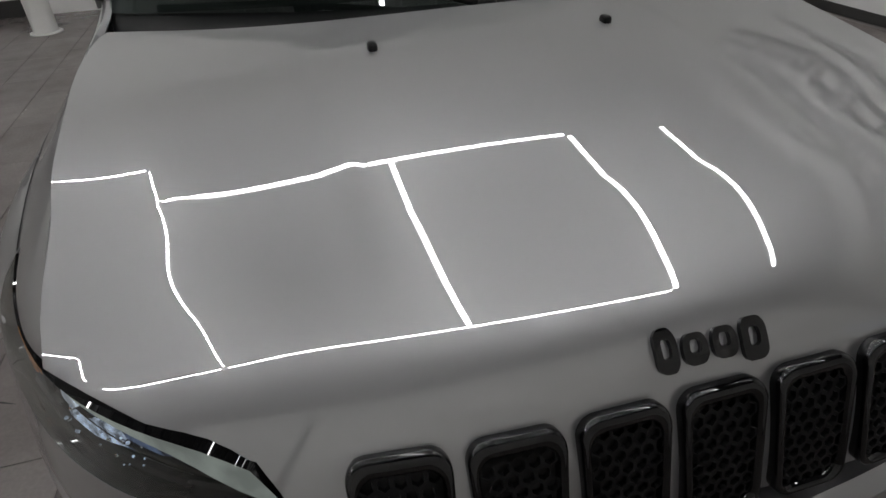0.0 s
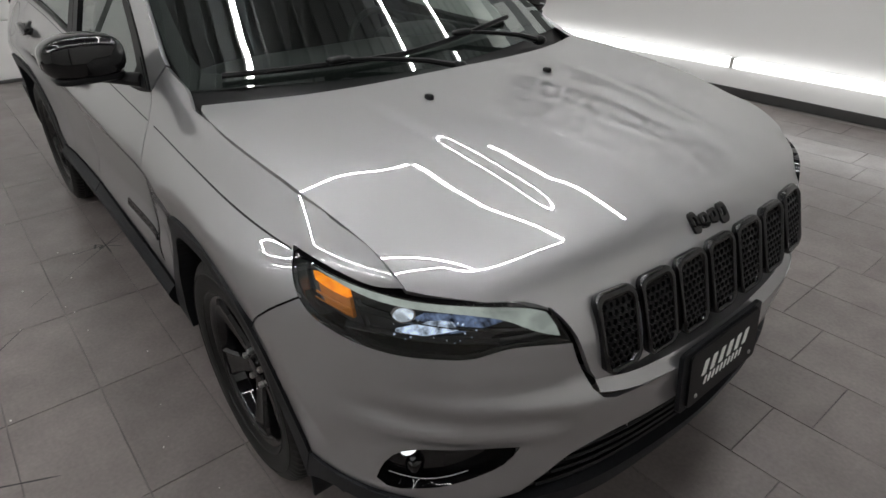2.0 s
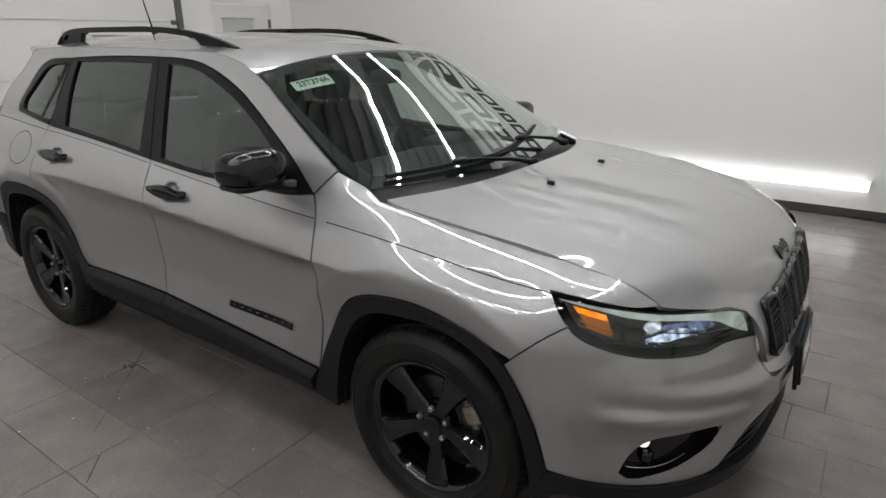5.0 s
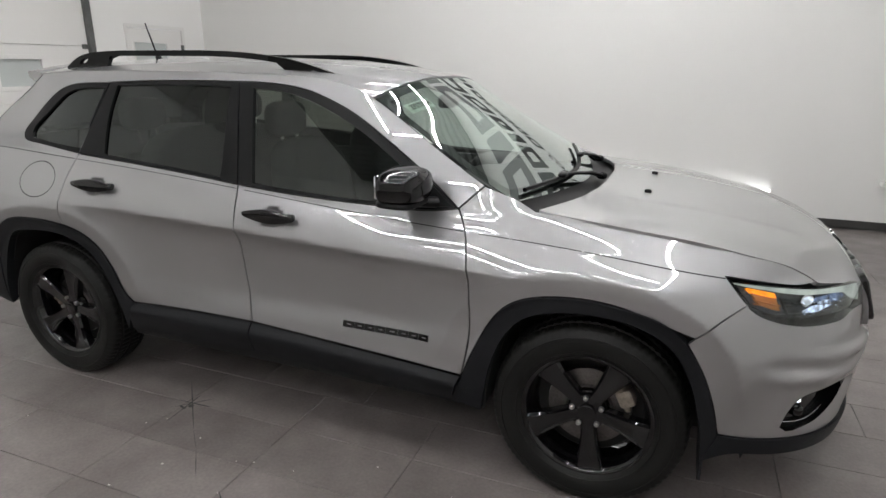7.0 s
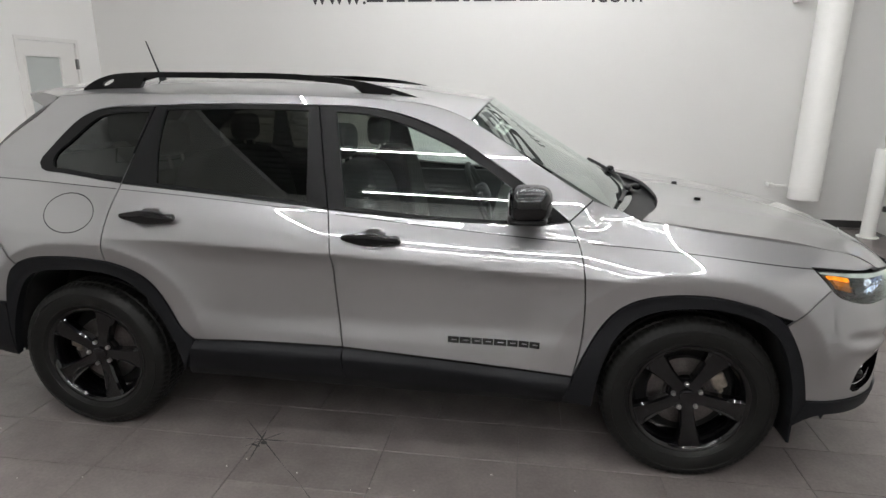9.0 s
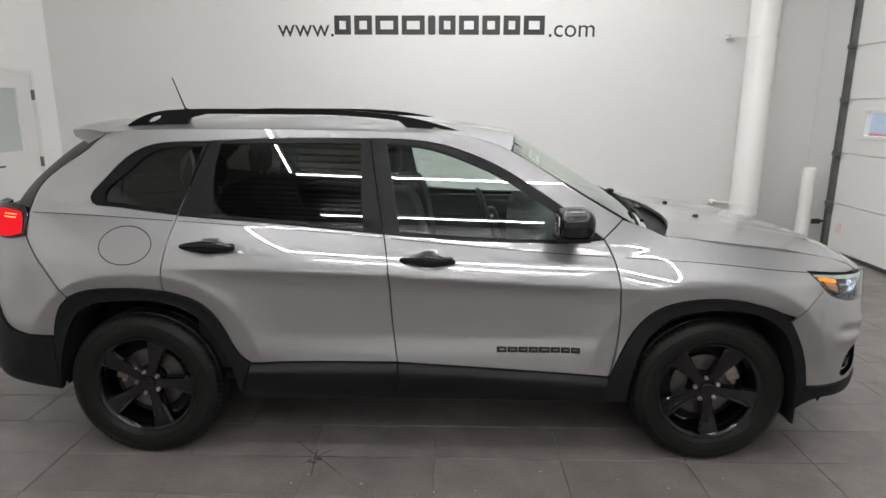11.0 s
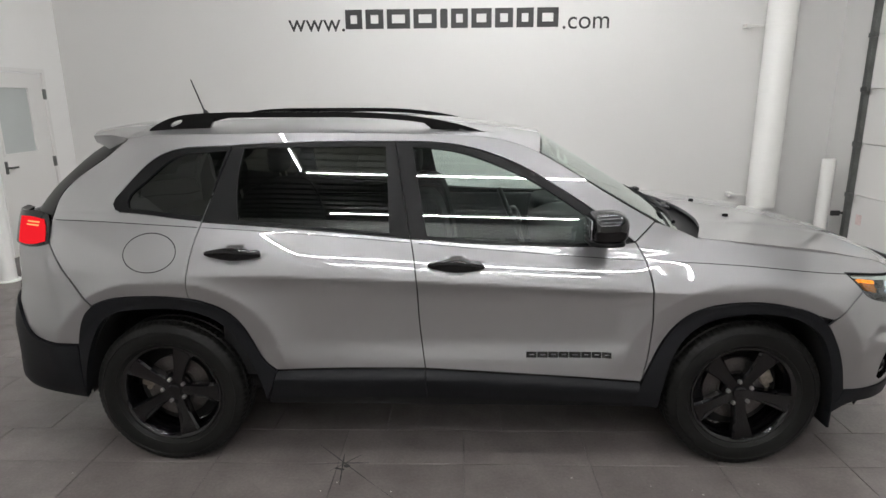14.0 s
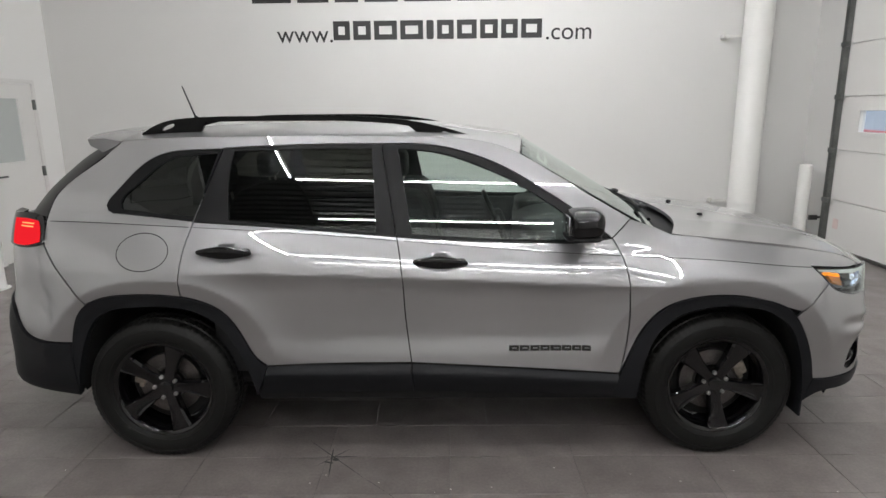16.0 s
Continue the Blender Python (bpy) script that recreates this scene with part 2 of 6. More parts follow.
def words(name, text, size, mat, m, parent=None, label="", depth=0.001, align="CENTER"):
    """Lettering in the built-in font, made into a mesh."""
    cu = bpy.data.curves.new(name, "FONT")
    cu.body, cu.size, cu.extrude, cu.align_x, cu.align_y = text, size, depth, align, "CENTER"
    tmp = bpy.data.objects.new(name, cu)
    scene.collection.objects.link(tmp)
    dg = bpy.context.evaluated_depsgraph_get()
    me = bpy.data.meshes.new_from_object(tmp.evaluated_get(dg))
    bpy.data.objects.remove(tmp)
    me.materials.clear()
    me.materials.append(mat)
    ob = new(name, me)
    ob.matrix_basis = m
    if parent:
        ob.parent = parent
    return tagged(ob, label) if label else ob


# ---- room ----
def sheet(name, b, mat, label, category="wall"):
    return tagged(link(name, b, mat, smooth=False), label, category, kind="structure")


T = 0.2
gx0, gx1 = -1.6, 3.68   # front overhead door opening, along y
wall_north = sheet("wall_north", boxed(ROOM_W - T, ROOM_E + T, ROOM_N, ROOM_N + T, 0, ROOM_H), WALL, "plain white painted garage wall with black sign lettering", "wall")
wall_south = sheet("wall_south", boxed(ROOM_W - T, ROOM_E + T, ROOM_S - T, ROOM_S, 0, ROOM_H), WALL, "plain white painted garage wall", "wall")
b = boxed(ROOM_E, ROOM_E + T, gx1, ROOM_N, 0, ROOM_H)
box(b, ROOM_E, ROOM_E + T, ROOM_S, gx0, 0, ROOM_H)
box(b, ROOM_E, ROOM_E + T, gx0, gx1, 3.6, ROOM_H)
wall_east = sheet("wall_east", b, WALL, "white wall around the overhead door")
b = boxed(ROOM_W - T, ROOM_W, ROOM_S, -2.1, 0, ROOM_H)
box(b, ROOM_W - T, ROOM_W, 2.45, 3.0, 0, ROOM_H)
box(b, ROOM_W - T, ROOM_W, 3.98, ROOM_N, 0, ROOM_H)
box(b, ROOM_W - T, ROOM_W, 3.0, 3.98, 2.09, ROOM_H)
box(b, ROOM_W - T, ROOM_W, -2.1, 2.45, 3.6, ROOM_H)
wall_west = sheet("wall_west", b, WALL_LIFTED, "white wall with a door and an overhead door")

# ribbed deck ceiling, one sheet
b = bmesh.new()
prof = []
yy_ = ROOM_S - T
while yy_ < ROOM_N + T - 0.2:
    for dy, dz in ((0.0, 0.0), (0.055, 0.0), (0.070, 0.04), (0.125, 0.04), (0.140, 0.0), (0.20, 0.0)):
        prof.append((yy_ + dy, ROOM_H + dz))
    yy_ += 0.2
prof.append((ROOM_N + T, ROOM_H))
prev = None
for y_, z_ in prof:
    if prev and abs(y_ - prev[2]) < 1e-6:
        continue
    cur = (b.verts.new((ROOM_W - T, y_, z_)), b.verts.new((ROOM_E + T, y_, z_)), y_)
    if prev:
        b.faces.new((prev[0], cur[0], cur[1], prev[1]))
    prev = cur
box(b, ROOM_W - T, ROOM_E + T, ROOM_S - T, ROOM_N + T, ROOM_H + 0.045, ROOM_H + 0.10)
ceiling = sheet("ceiling", b, CEIL, "dark grey ribbed metal deck ceiling", "ceiling")

# assumed pale end of the ceiling; mirrors in the hood and brightens the west
soffit = sheet("ceiling", boxed(ROOM_W, -3.12, ROOM_S, ROOM_N, ROOM_H - 0.10, ROOM_H - 0.004), WALL_LIFTED, "white painted soffit beside the dark ribbed ceiling", "ceiling")

bb = 0.085
b = boxed(ROOM_W, 4.66, ROOM_N - 0.012, ROOM_N - 0.0005, 0.001, bb, 0.004)
tagged(link("baseboard", b, BASE, smooth=False), "dark grey vinyl skirting along the wall", "baseboard", kind="structure")
b = boxed(ROOM_W + 0.0005, ROOM_W + 0.012, ROOM_S + 0.02, -2.75, 0.001, 0.17, 0.004)
tagged(link("baseboard", b, BASE, smooth=False), "dark grey vinyl skirting beside the overhead door", "baseboard", kind="structure")


def hollow(bm, w, h, thick, bar):
    """A flat rectangular ring facing -y."""
    rings = []
    for y, k in ((0, 0), (-thick, 0), (-thick, bar), (0, bar)):
        rings.append([bm.verts.new((sx * (w / 2 - k), y, sz * (h / 2 - k))) for sx, sz in ((-1, -1), (1, -1), (1, 1), (-1, 1))])
    for a, c in zip(rings, rings[1:] + rings[:1]):
        for q in range(4):
            bm.faces.new((a[q], a[(q + 1) % 4], c[(q + 1) % 4], c[q]))
    return bm


def sign(y, face):
    """The wall sign: block shapes for the trade name, lettering for the rest of the address."""
    e = bpy.data.objects.new("wall_sign", None)
    scene.collection.objects.link(e)
    e.location = (0, y, 0)
    s = 1 if face < 0 else -1
    rot = 0 if face < 0 else 180

    def run(widths, x0, x1, z0, z1, mat, gap=0.16, lean=0.0):
        total = sum(widths) + gap * (len(widths) - 1)
        k, x = (x1 - x0) / total, x0
        for w in widths:
            bm = bmesh.new()
            # a heavy outlined block; narrow ones are solid
            ww, hh, st = w * k, z1 - z0, 0.28 * (z1 - z0)
            if ww > 2.3 * st:
                hollow(bm, ww, hh, 0.003, st)
            else:
                plaque(bm, ww, hh, 0.003, min(0.05, ww * 0.22))
            for v in bm.verts:
                v.co.x += lean * v.co.z
                v.co = Vector(((x + w * k / 2 + v.co.x) * s, v.co.y if face < 0 else -v.co.y, (z0 + z1) / 2 + v.co.z))
            bmesh.ops.recalc_face_normals(bm, faces=bm.faces[:])
            part("sign_block", bm, mat, e, smooth=False, angle=None)
            x += (w + gap) * k

    run((0.8, 0.85, 1.1, 1.1, 0.35, 0.8, 0.95, 0.85, 0.8, 1.0), -1.37, 1.23, 2.545, 2.77, SIGNBLACK)
    words("sign_lettering", "www.", 0.30, SIGNBLACK, pose(-1.72 * s, 0.0 + face * 0.004, 2.612, 90, 0, rot), e)
    words("sign_lettering", ".com", 0.30, SIGNBLACK, pose(1.565 * s, 0.0 + face * 0.004, 2.612, 90, 0, rot), e)
    run((1.0, 0.8, 0.6, 0.85, 1.2, 0.85, 0.6, 0.35, 0.8, 0.85), -2.36, 2.16, 2.99, 3.37, SIGNBLACK)
    run((0.9, 0.9, 1.2, 1.2, 0.45, 0.9), -2.36, 2.16, 3.50, 4.10, SIGNGREY, 0.12, 0.25)
    return tagged(e, "black trade sign on the white garage wall", "sign")


sign(ROOM_N - 0.0006, -1)
sign(ROOM_S + 0.0006, 1)

# overhead doors: sections with a window row, side tracks with rollers
def overhead_door(name, x, y0, y1, inward, win, seams, mark):
    d = bpy.data.objects.new(name, None)
    scene.collection.objects.link(d)
    xa, xb = (x, x + 0.05) if inward < 0 else (x - 0.05, x)
    seams = [0.0] + seams + [3.6]
    for z0, z1 in zip(seams, seams[1:]):
        bm = bmesh.new()
        hit = win and z0 < win[2] < z1
        if hit:
            wy0, wy1, wz0, wz1 = win
            box(bm, xa, xb, y0, wy0, z0 + 0.003, z1 - 0.003)
            box(bm, xa, xb, wy1, y1, z0 + 0.003, z1 - 0.003)
            box(bm, xa, xb, wy0, wy1, z0 + 0.003, wz0)
            box(bm, xa, xb, wy0, wy1, wz1, z1 - 0.003)
            bmesh.ops.remove_doubles(bm, verts=bm.verts[:], dist=1e-5)
        else:
            box(bm, xa, xb, y0, y1, z0 + 0.003, z1 - 0.003, 0.004)
        pn = part("panel", bm, DOORWHITE, d, smooth=False, angle=None)
        if hit:
            f = bmesh.new()
            fx0, fx1 = (xa - 0.012, xb + 0.004) if inward < 0 else (xa - 0.004, xb + 0.012)
            for a in ((wy0 - 0.035, wy0 + 0.012, wz0 - 0.035, wz1 + 0.035), (wy1 - 0.012, wy1 + 0.035, wz0 - 0.035, wz1 + 0.035),
                      (wy0, wy1, wz0 - 0.035, wz0 + 0.012), (wy0, wy1, wz1 - 0.012, wz1 + 0.035)):
                box(f, fx0, fx1, *a, 0.004)
            part("window_frame", f, DOORWHITE, pn, smooth=False, angle=None)
            g = part("window_pane", boxed((xa + xb) / 2 - 0.003, (xa + xb) / 2 + 0.003, wy0, wy1, wz0, wz1), CLEAR if inward < 0 else FROST, pn, smooth=False)
            g.visible_shadow = False
    for yt, sgn in ((y1, 1), (y0, -1)):
        tx = x + inward * 0.03
        bm = boxed(tx - 0.03, tx + 0.03, yt + sgn * 0.01, yt + sgn * 0.028, 0.02, 3.6, 0.003)
        box(bm, tx - 0.03, tx - 0.022, min(yt + sgn * 0.028, yt + sgn * 0.075), max(yt + sgn * 0.028, yt + sgn * 0.075), 0.02, 3.6)
        box(bm, tx + 0.022, tx + 0.03, min(yt + sgn * 0.028, yt + sgn * 0.075), max(yt + sgn * 0.028, yt + sgn * 0.075), 0.02, 3.6)
        tr = part("track", bm, GALV, d, "galvanised steel track", smooth=False)
        for z in seams[1:-1]:
            bm = boxed(tx - 0.05, tx - 0.01, min(yt - sgn * 0.06, yt + sgn * 0.07), max(yt - sgn * 0.06, yt + sgn * 0.07), z - 0.03, z + 0.022, 0.006)
            tube(bm, [(tx - 0.012, yt + sgn * 0.02, z), (tx - 0.012, yt + sgn * 0.085, z)], 0.022, 10)
            part("roller_hinge", bm, GALV, tr, smooth=False)
    # unseen strips added outside the joints to stop daylight leaking in
    for z in seams[1:-1]:
        part("joint_seal", boxed(*sorted((x - inward * 0.052, x - inward * 0.060)), y0, y1, z - 0.03, z + 0.03), DOORWHITE, d, smooth=False)
    bm = boxed(x + inward * 0.02 - 0.02, x + inward * 0.02 + 0.02, y0, y1, -0.002, 0.03, 0.006)
    part("bottom_seal", bm, BASE, d, smooth=False)
    if mark:
        part("warning_label", boxed(x + inward * 0.003 - 0.001, x + inward * 0.003 + 0.001, y1 - 0.19, y1 - 0.09, 0.24, 0.36), material("warning_paper", (0.75, 0.62, 0.6), 0.5, grain=0.3, grain_scale=90), d, smooth=False)
    return tagged(d, "white sectional overhead garage door with a small window", "garage door", kind="structure")


overhead_door("door_1", ROOM_E + 0.002, gx0, gx1, -1, (2.72, 3.36, 1.37, 1.63), [0.575, 1.165, 1.775, 2.36, 2.95], True)
overhead_door("door_2", ROOM_W - 0.002, -2.1, 2.45, 1, (1.38, 1.88, 1.36, 1.66), [0.6, 1.2, 1.8, 2.4, 3.0], False)

# side door with a frosted pane
dr = bpy.data.objects.new("door_3", None)
scene.collection.objects.link(dr)
xd = ROOM_W
bm = bmesh.new()
dy0, dy1 = 3.05, 3.93
wy0, wy1, wz0, wz1 = 3.14, 3.67, 1.15, 1.87
box(bm, xd - 0.06, xd - 0.01, dy0, wy0, 0.012, 2.04)
box(bm, xd - 0.06, xd - 0.01, wy1, dy1, 0.012, 2.04)
box(bm, xd - 0.06, xd - 0.01, wy0, wy1, 0.012, wz0)
box(bm, xd - 0.06, xd - 0.01, wy0, wy1, wz1, 2.04)
leaf = part("leaf", bm, DOORWHITE, dr, smooth=False, angle=None)
part("pane", boxed(xd - 0.045, xd - 0.03, wy0, wy1, wz0, wz1), FROST, leaf, "frosted grey pane", smooth=False)
bm = bmesh.new()
for a in ((wy0 - 0.03, wy0, wz0 - 0.03, wz1 + 0.03), (wy1, wy1 + 0.03, wz0 - 0.03, wz1 + 0.03), (wy0, wy1, wz0 - 0.03, wz0), (wy0, wy1, wz1, wz1 + 0.03)):
    box(bm, xd - 0.012, xd - 0.002, *a, 0.003)
part("glazing_bead", bm, DOORWHITE, leaf, smooth=False)
bm = bmesh.new()
for a in ((3.0, 3.046, 0, 2.09), (3.934, 3.98, 0, 2.09), (3.046, 3.934, 2.046, 2.09)):
    box(bm, xd - 0.1, xd + 0.012, *a, 0.004)
part("frame", bm, DOORWHITE, dr, smooth=False)
for z in (0.25, 1.0, 1.8):
    bm = boxed(xd - 0.012, xd + 0.022, 3.915, 3.945, z - 0.06, z + 0.06, 0.005)
    part("hinge", bm, GALV, dr, smooth=False)
bm = boxed(xd - 0.012, xd + 0.0, 3.1, 3.14, 0.93, 1.07, 0.004)
tube(bm, [(xd, 3.12, 1.0), (xd + 0.05, 3.12, 1.0), (xd + 0.055, 3.22, 1.0)], 0.011, 10)
part("door_handle", bm, GALV, leaf, smooth=True)
tagged(dr, "white steel door with a frosted window", "door", kind="structure")


# floor bed under the tiles
tagged(link("floor", boxed(ROOM_W - T, ROOM_E + T, ROOM_S - T, ROOM_N + T, -0.12, -0.004), GROUT, smooth=False), "dark grey tiled garage floor", "floor", kind="structure")

# ceiling strip lights and wall bars
def strip(x0, x1, y0, y1, z, lit=STRIPLIGHT, w=0.022):
    e = bpy.data.objects.new("strip_light", None)
    scene.collection.objects.link(e)
    along_x = abs(x1 - x0) > abs(y1 - y0)
    n = max(1, round((abs(x1 - x0) + abs(y1 - y0)) / 2.4))
    for k in range(n):
        f0, f1 = k / n, (k + 1) / n
        xa, xb, ya, yb = x0 + (x1 - x0) * f0, x0 + (x1 - x0) * f1, y0 + (y1 - y0) * f0, y0 + (y1 - y0) * f1
        gap = 0.012
        if along_x:
            a = (xa + gap, xb - gap, ya - w, ya + w)
            h = (xa, xb, ya - w - 0.012, ya + w + 0.012)
        else:
            a = (xa - w, xa + w, ya + gap, yb - gap)
            h = (xa - w - 0.012, xa + w + 0.012, ya, yb)
        hs = part("housing", boxed(*h, z + 0.008, z + 0.06, 0.004), PIPEWHITE, e, smooth=False)
        part("diffuser", boxed(*a, z - 0.012, z + 0.006, 0.004), lit, hs, "glowing white diffuser", smooth=False)
    return tagged(e, "long white LED strip light under the ribbed ceiling", "ceiling light", "ceiling strip lights")


def wall_bar(x0, x1, z0, z1):
    e = bpy.data.objects.new("wall_light", None)
    scene.collection.objects.link(e)
    y = ROOM_N
    part("backplate", boxed(x0, x1, y - 0.02, y - 0.0008, z0 + 0.01, z1 - 0.01, 0.003), PIPEWHITE, e, smooth=False)
    part("diffuser", boxed(x0 + 0.012, x1 - 0.012, y - 0.075, y - 0.021, z0, z1, 0.012), BARLIGHT, e, "glowing white diffuser", smooth=False)
    for xa, xb in ((x0, x0 + 0.011), (x1 - 0.011, x1)):
        part("end_cap", boxed(xa, xb, y - 0.078, y - 0.001, z0 - 0.003, z1 + 0.003, 0.003), PIPEWHITE, e, smooth=False)
    return tagged(e, "long white LED bar mounted low on the wall", "wall light", "wall light bars")


LAMP_Z = ROOM_H - 0.065
# a ladder of strips over the car and one more along each wall
for ys in (0.18, 2.10):
    strip(-1.25, 2.38, ys, ys, LAMP_Z)
strip(-1.25, 2.38, 3.24, 3.24, LAMP_Z, SIDELIGHT)
for xs in (-1.29, 2.42):
    strip(xs, xs, -2.16, 2.06, LAMP_Z)
# the half of the ladder over the walkway is slimmer and reaches further back
for ys in (-6.5, -4.98, -2.2):
    strip(-1.80, 2.38, ys, ys, LAMP_Z, SOUTHLIGHT, 0.009)
strip(-1.84, -1.84, -4.94, -2.24, LAMP_Z, SOUTHLIGHT, 0.009)
strip(2.42, 2.42, -4.94, -2.24, LAMP_Z, SOUTHLIGHT, 0.009)
wall_bar(0.15, 2.49, 0.265, 0.355)
wall_bar(-2.2, 0.14, 0.265, 0.355)


# ---- car body surfaces ----
def spline(xs, ys):
    """A natural cubic spline through points, straight beyond its ends."""
    xs, ys = np.array(xs, float), np.array(ys, float)
    n, h = len(xs), np.diff(xs)
    a, r = np.eye(n), np.zeros(n)
    for i in range(1, n - 1):
        a[i, i - 1:i + 2] = h[i - 1], 2 * (h[i - 1] + h[i]), h[i]
        r[i] = 6 * ((ys[i + 1] - ys[i]) / h[i] - (ys[i] - ys[i - 1]) / h[i - 1])
    m = np.linalg.solve(a, r)

    def f(x):
        x = np.asarray(x, float)
        c = np.clip(x, xs[0], xs[-1])
        i = np.clip(np.searchsorted(xs, c) - 1, 0, n - 2)
        hi, u, v = h[i], xs[i + 1] - c, c - xs[i]
        y = (m[i] * u**3 + m[i + 1] * v**3) / (6 * hi) + (ys[i] / hi - m[i] * hi / 6) * u + (ys[i + 1] / hi - m[i + 1] * hi / 6) * v
        lo = (ys[1] - ys[0]) / h[0] - h[0] * (2 * m[0] + m[1]) / 6
        hi2 = (ys[-1] - ys[-2]) / h[-1] + h[-1] * (2 * m[-1] + m[-2]) / 6
        return y + np.where(x < xs[0], (x - xs[0]) * lo, 0) + np.where(x > xs[-1], (x - xs[-1]) * hi2, 0)
    return f


def pchip(Z, D, z, ridge=None):
    """Monotone cubic along each row: nodes Z, values D, asked at z."""
    h = np.diff(Z, axis=1)
    dl = np.diff(D, axis=1) / h
    m = np.zeros_like(D)
    w1, w2 = 2 * h[:, 1:] + h[:, :-1], h[:, 1:] + 2 * h[:, :-1]
    a, b = dl[:, :-1], dl[:, 1:]
    ok = a * b > 0
    with np.errstate(divide="ignore", invalid="ignore"):
        m[:, 1:-1] = np.where(ok, (w1 + w2) / (w1 / np.where(ok, a, 1) + w2 / np.where(ok, b, 1)), 0)
    m[:, 0], m[:, -1] = dl[:, 0], dl[:, -1]
    lo, hi = m.copy(), m.copy()      # slopes on the upper and lower side of each node
    if ridge is not None:
        hi[:, ridge], lo[:, ridge] = 1.9 * dl[:, ridge - 1], 0.45 * dl[:, ridge]
        hi[:, ridge + 1] = 1.5 * dl[:, ridge]
    z = np.clip(z, Z[:, 0], Z[:, -1] + 0.3)
    k = np.clip((z[:, None] >= Z).sum(1) - 1, 0, Z.shape[1] - 2)
    r = np.arange(len(z))
    hh, t = h[r, k], (z - Z[r, k]) / h[r, k]
    over = z > Z[:, -1]
    tt = np.clip(t, 0, 1)
    y = ((1 + 2 * tt) * (1 - tt)**2 * D[r, k] + tt * (1 - tt)**2 * hh * lo[r, k] + tt**2 * (3 - 2 * tt) * D[r, k + 1] + tt**2 * (tt - 1) * hh * hi[r, k + 1])
    return y + np.where(over, (z - Z[:, -1]) * m[:, -1], 0)


def smoothstep(a, b, x):
    t = np.clip((np.asarray(x, float) - a) / (b - a), 0, 1)
    return t * t * (3 - 2 * t)


# outline of the body seen from above (half), nose to tail
PLAN = [(2.335, 0.0), (2.325, 0.22), (2.295, 0.44), (2.225, 0.62), (2.13, 0.755), (2.01, 0.85), (1.87, 0.907), (1.70, 0.934), (1.35, 0.938),
        (0.9, 0.933), (0.0, 0.931), (-0.9, 0.933), (-1.35, 0.938), (-1.72, 0.92), (-1.98, 0.865), (-2.15, 0.74), (-2.25, 0.46), (-2.29, 0.0)]
full = [(x, -y) for x, y in PLAN[2:0:-1]] + PLAN + [(x, -y) for x, y in PLAN[-2:-4:-1]]
chord = np.concatenate([[0], np.cumsum([math.dist(p, q) for p, q in zip(full, full[1:])])])
px0, py0 = spline(chord, [p[0] for p in full]), spline(chord, [p[1] for p in full])
fine = np.linspace(chord[0], chord[-1], 4000)
fx, fy = px0(fine), py0(fine)
run = np.concatenate([[0], np.cumsum(np.hypot(np.diff(fx), np.diff(fy)))])
mid = run[np.argmin(np.abs(fx) + (fy < 0.5) * 9)]
A_FINE = (mid - run)[::-1]            # grows towards the nose; 0 at the middle of the door
X_FINE, Y_FINE = fx[::-1].copy(), fy[::-1].copy()


def plan(a):
    x, y = np.interp(a, A_FINE, X_FINE), np.interp(a, A_FINE, Y_FINE)
    e = 0.03
    tx = np.interp(a + e, A_FINE, X_FINE) - np.interp(a - e, A_FINE, X_FINE)
    ty = np.interp(a + e, A_FINE, Y_FINE) - np.interp(a - e, A_FINE, Y_FINE)
    ln = np.hypot(tx, ty)
    return x, y, ty / ln, -tx / ln      # inward normal


side_run = (Y_FINE > 0.55)


def ax(x):
    """Run along the outline for a place along the car's side."""
    return float(np.interp(x, X_FINE[side_run], A_FINE[side_run]))


nose_run = (Y_FINE >= 0) & (X_FINE > 1.9)


def ay(y):
    """Run along the outline for a place across the nose."""
    return float(np.interp(-abs(y), -Y_FINE[nose_run], A_FINE[nose_run]))


tail_run = (Y_FINE >= 0) & (X_FINE < -1.9)


def ty_(y):
    return float(np.interp(abs(y), Y_FINE[tail_run], A_FINE[tail_run]))


A_NOSE, A_TAIL = ay(0), ty_(0)
shoulder = spline([-2.3, -1.7, -0.82, 0.3, 0.9, 1.15, 1.4, 1.65, 2.1, 2.6, 3.3], [0.98, 0.97, 0.945, 0.898, 0.873, 0.880, 0.900, 0.890, 0.825, 0.81, 0.81])
crease = spline([-2.4, -1.883, -1.165, -0.19, 0.87, 1.33, 1.76, 2.2, 3.3], [1.19, 1.186, 1.157, 1.085, 1.007, 0.983, 0.941, 0.93, 0.93])
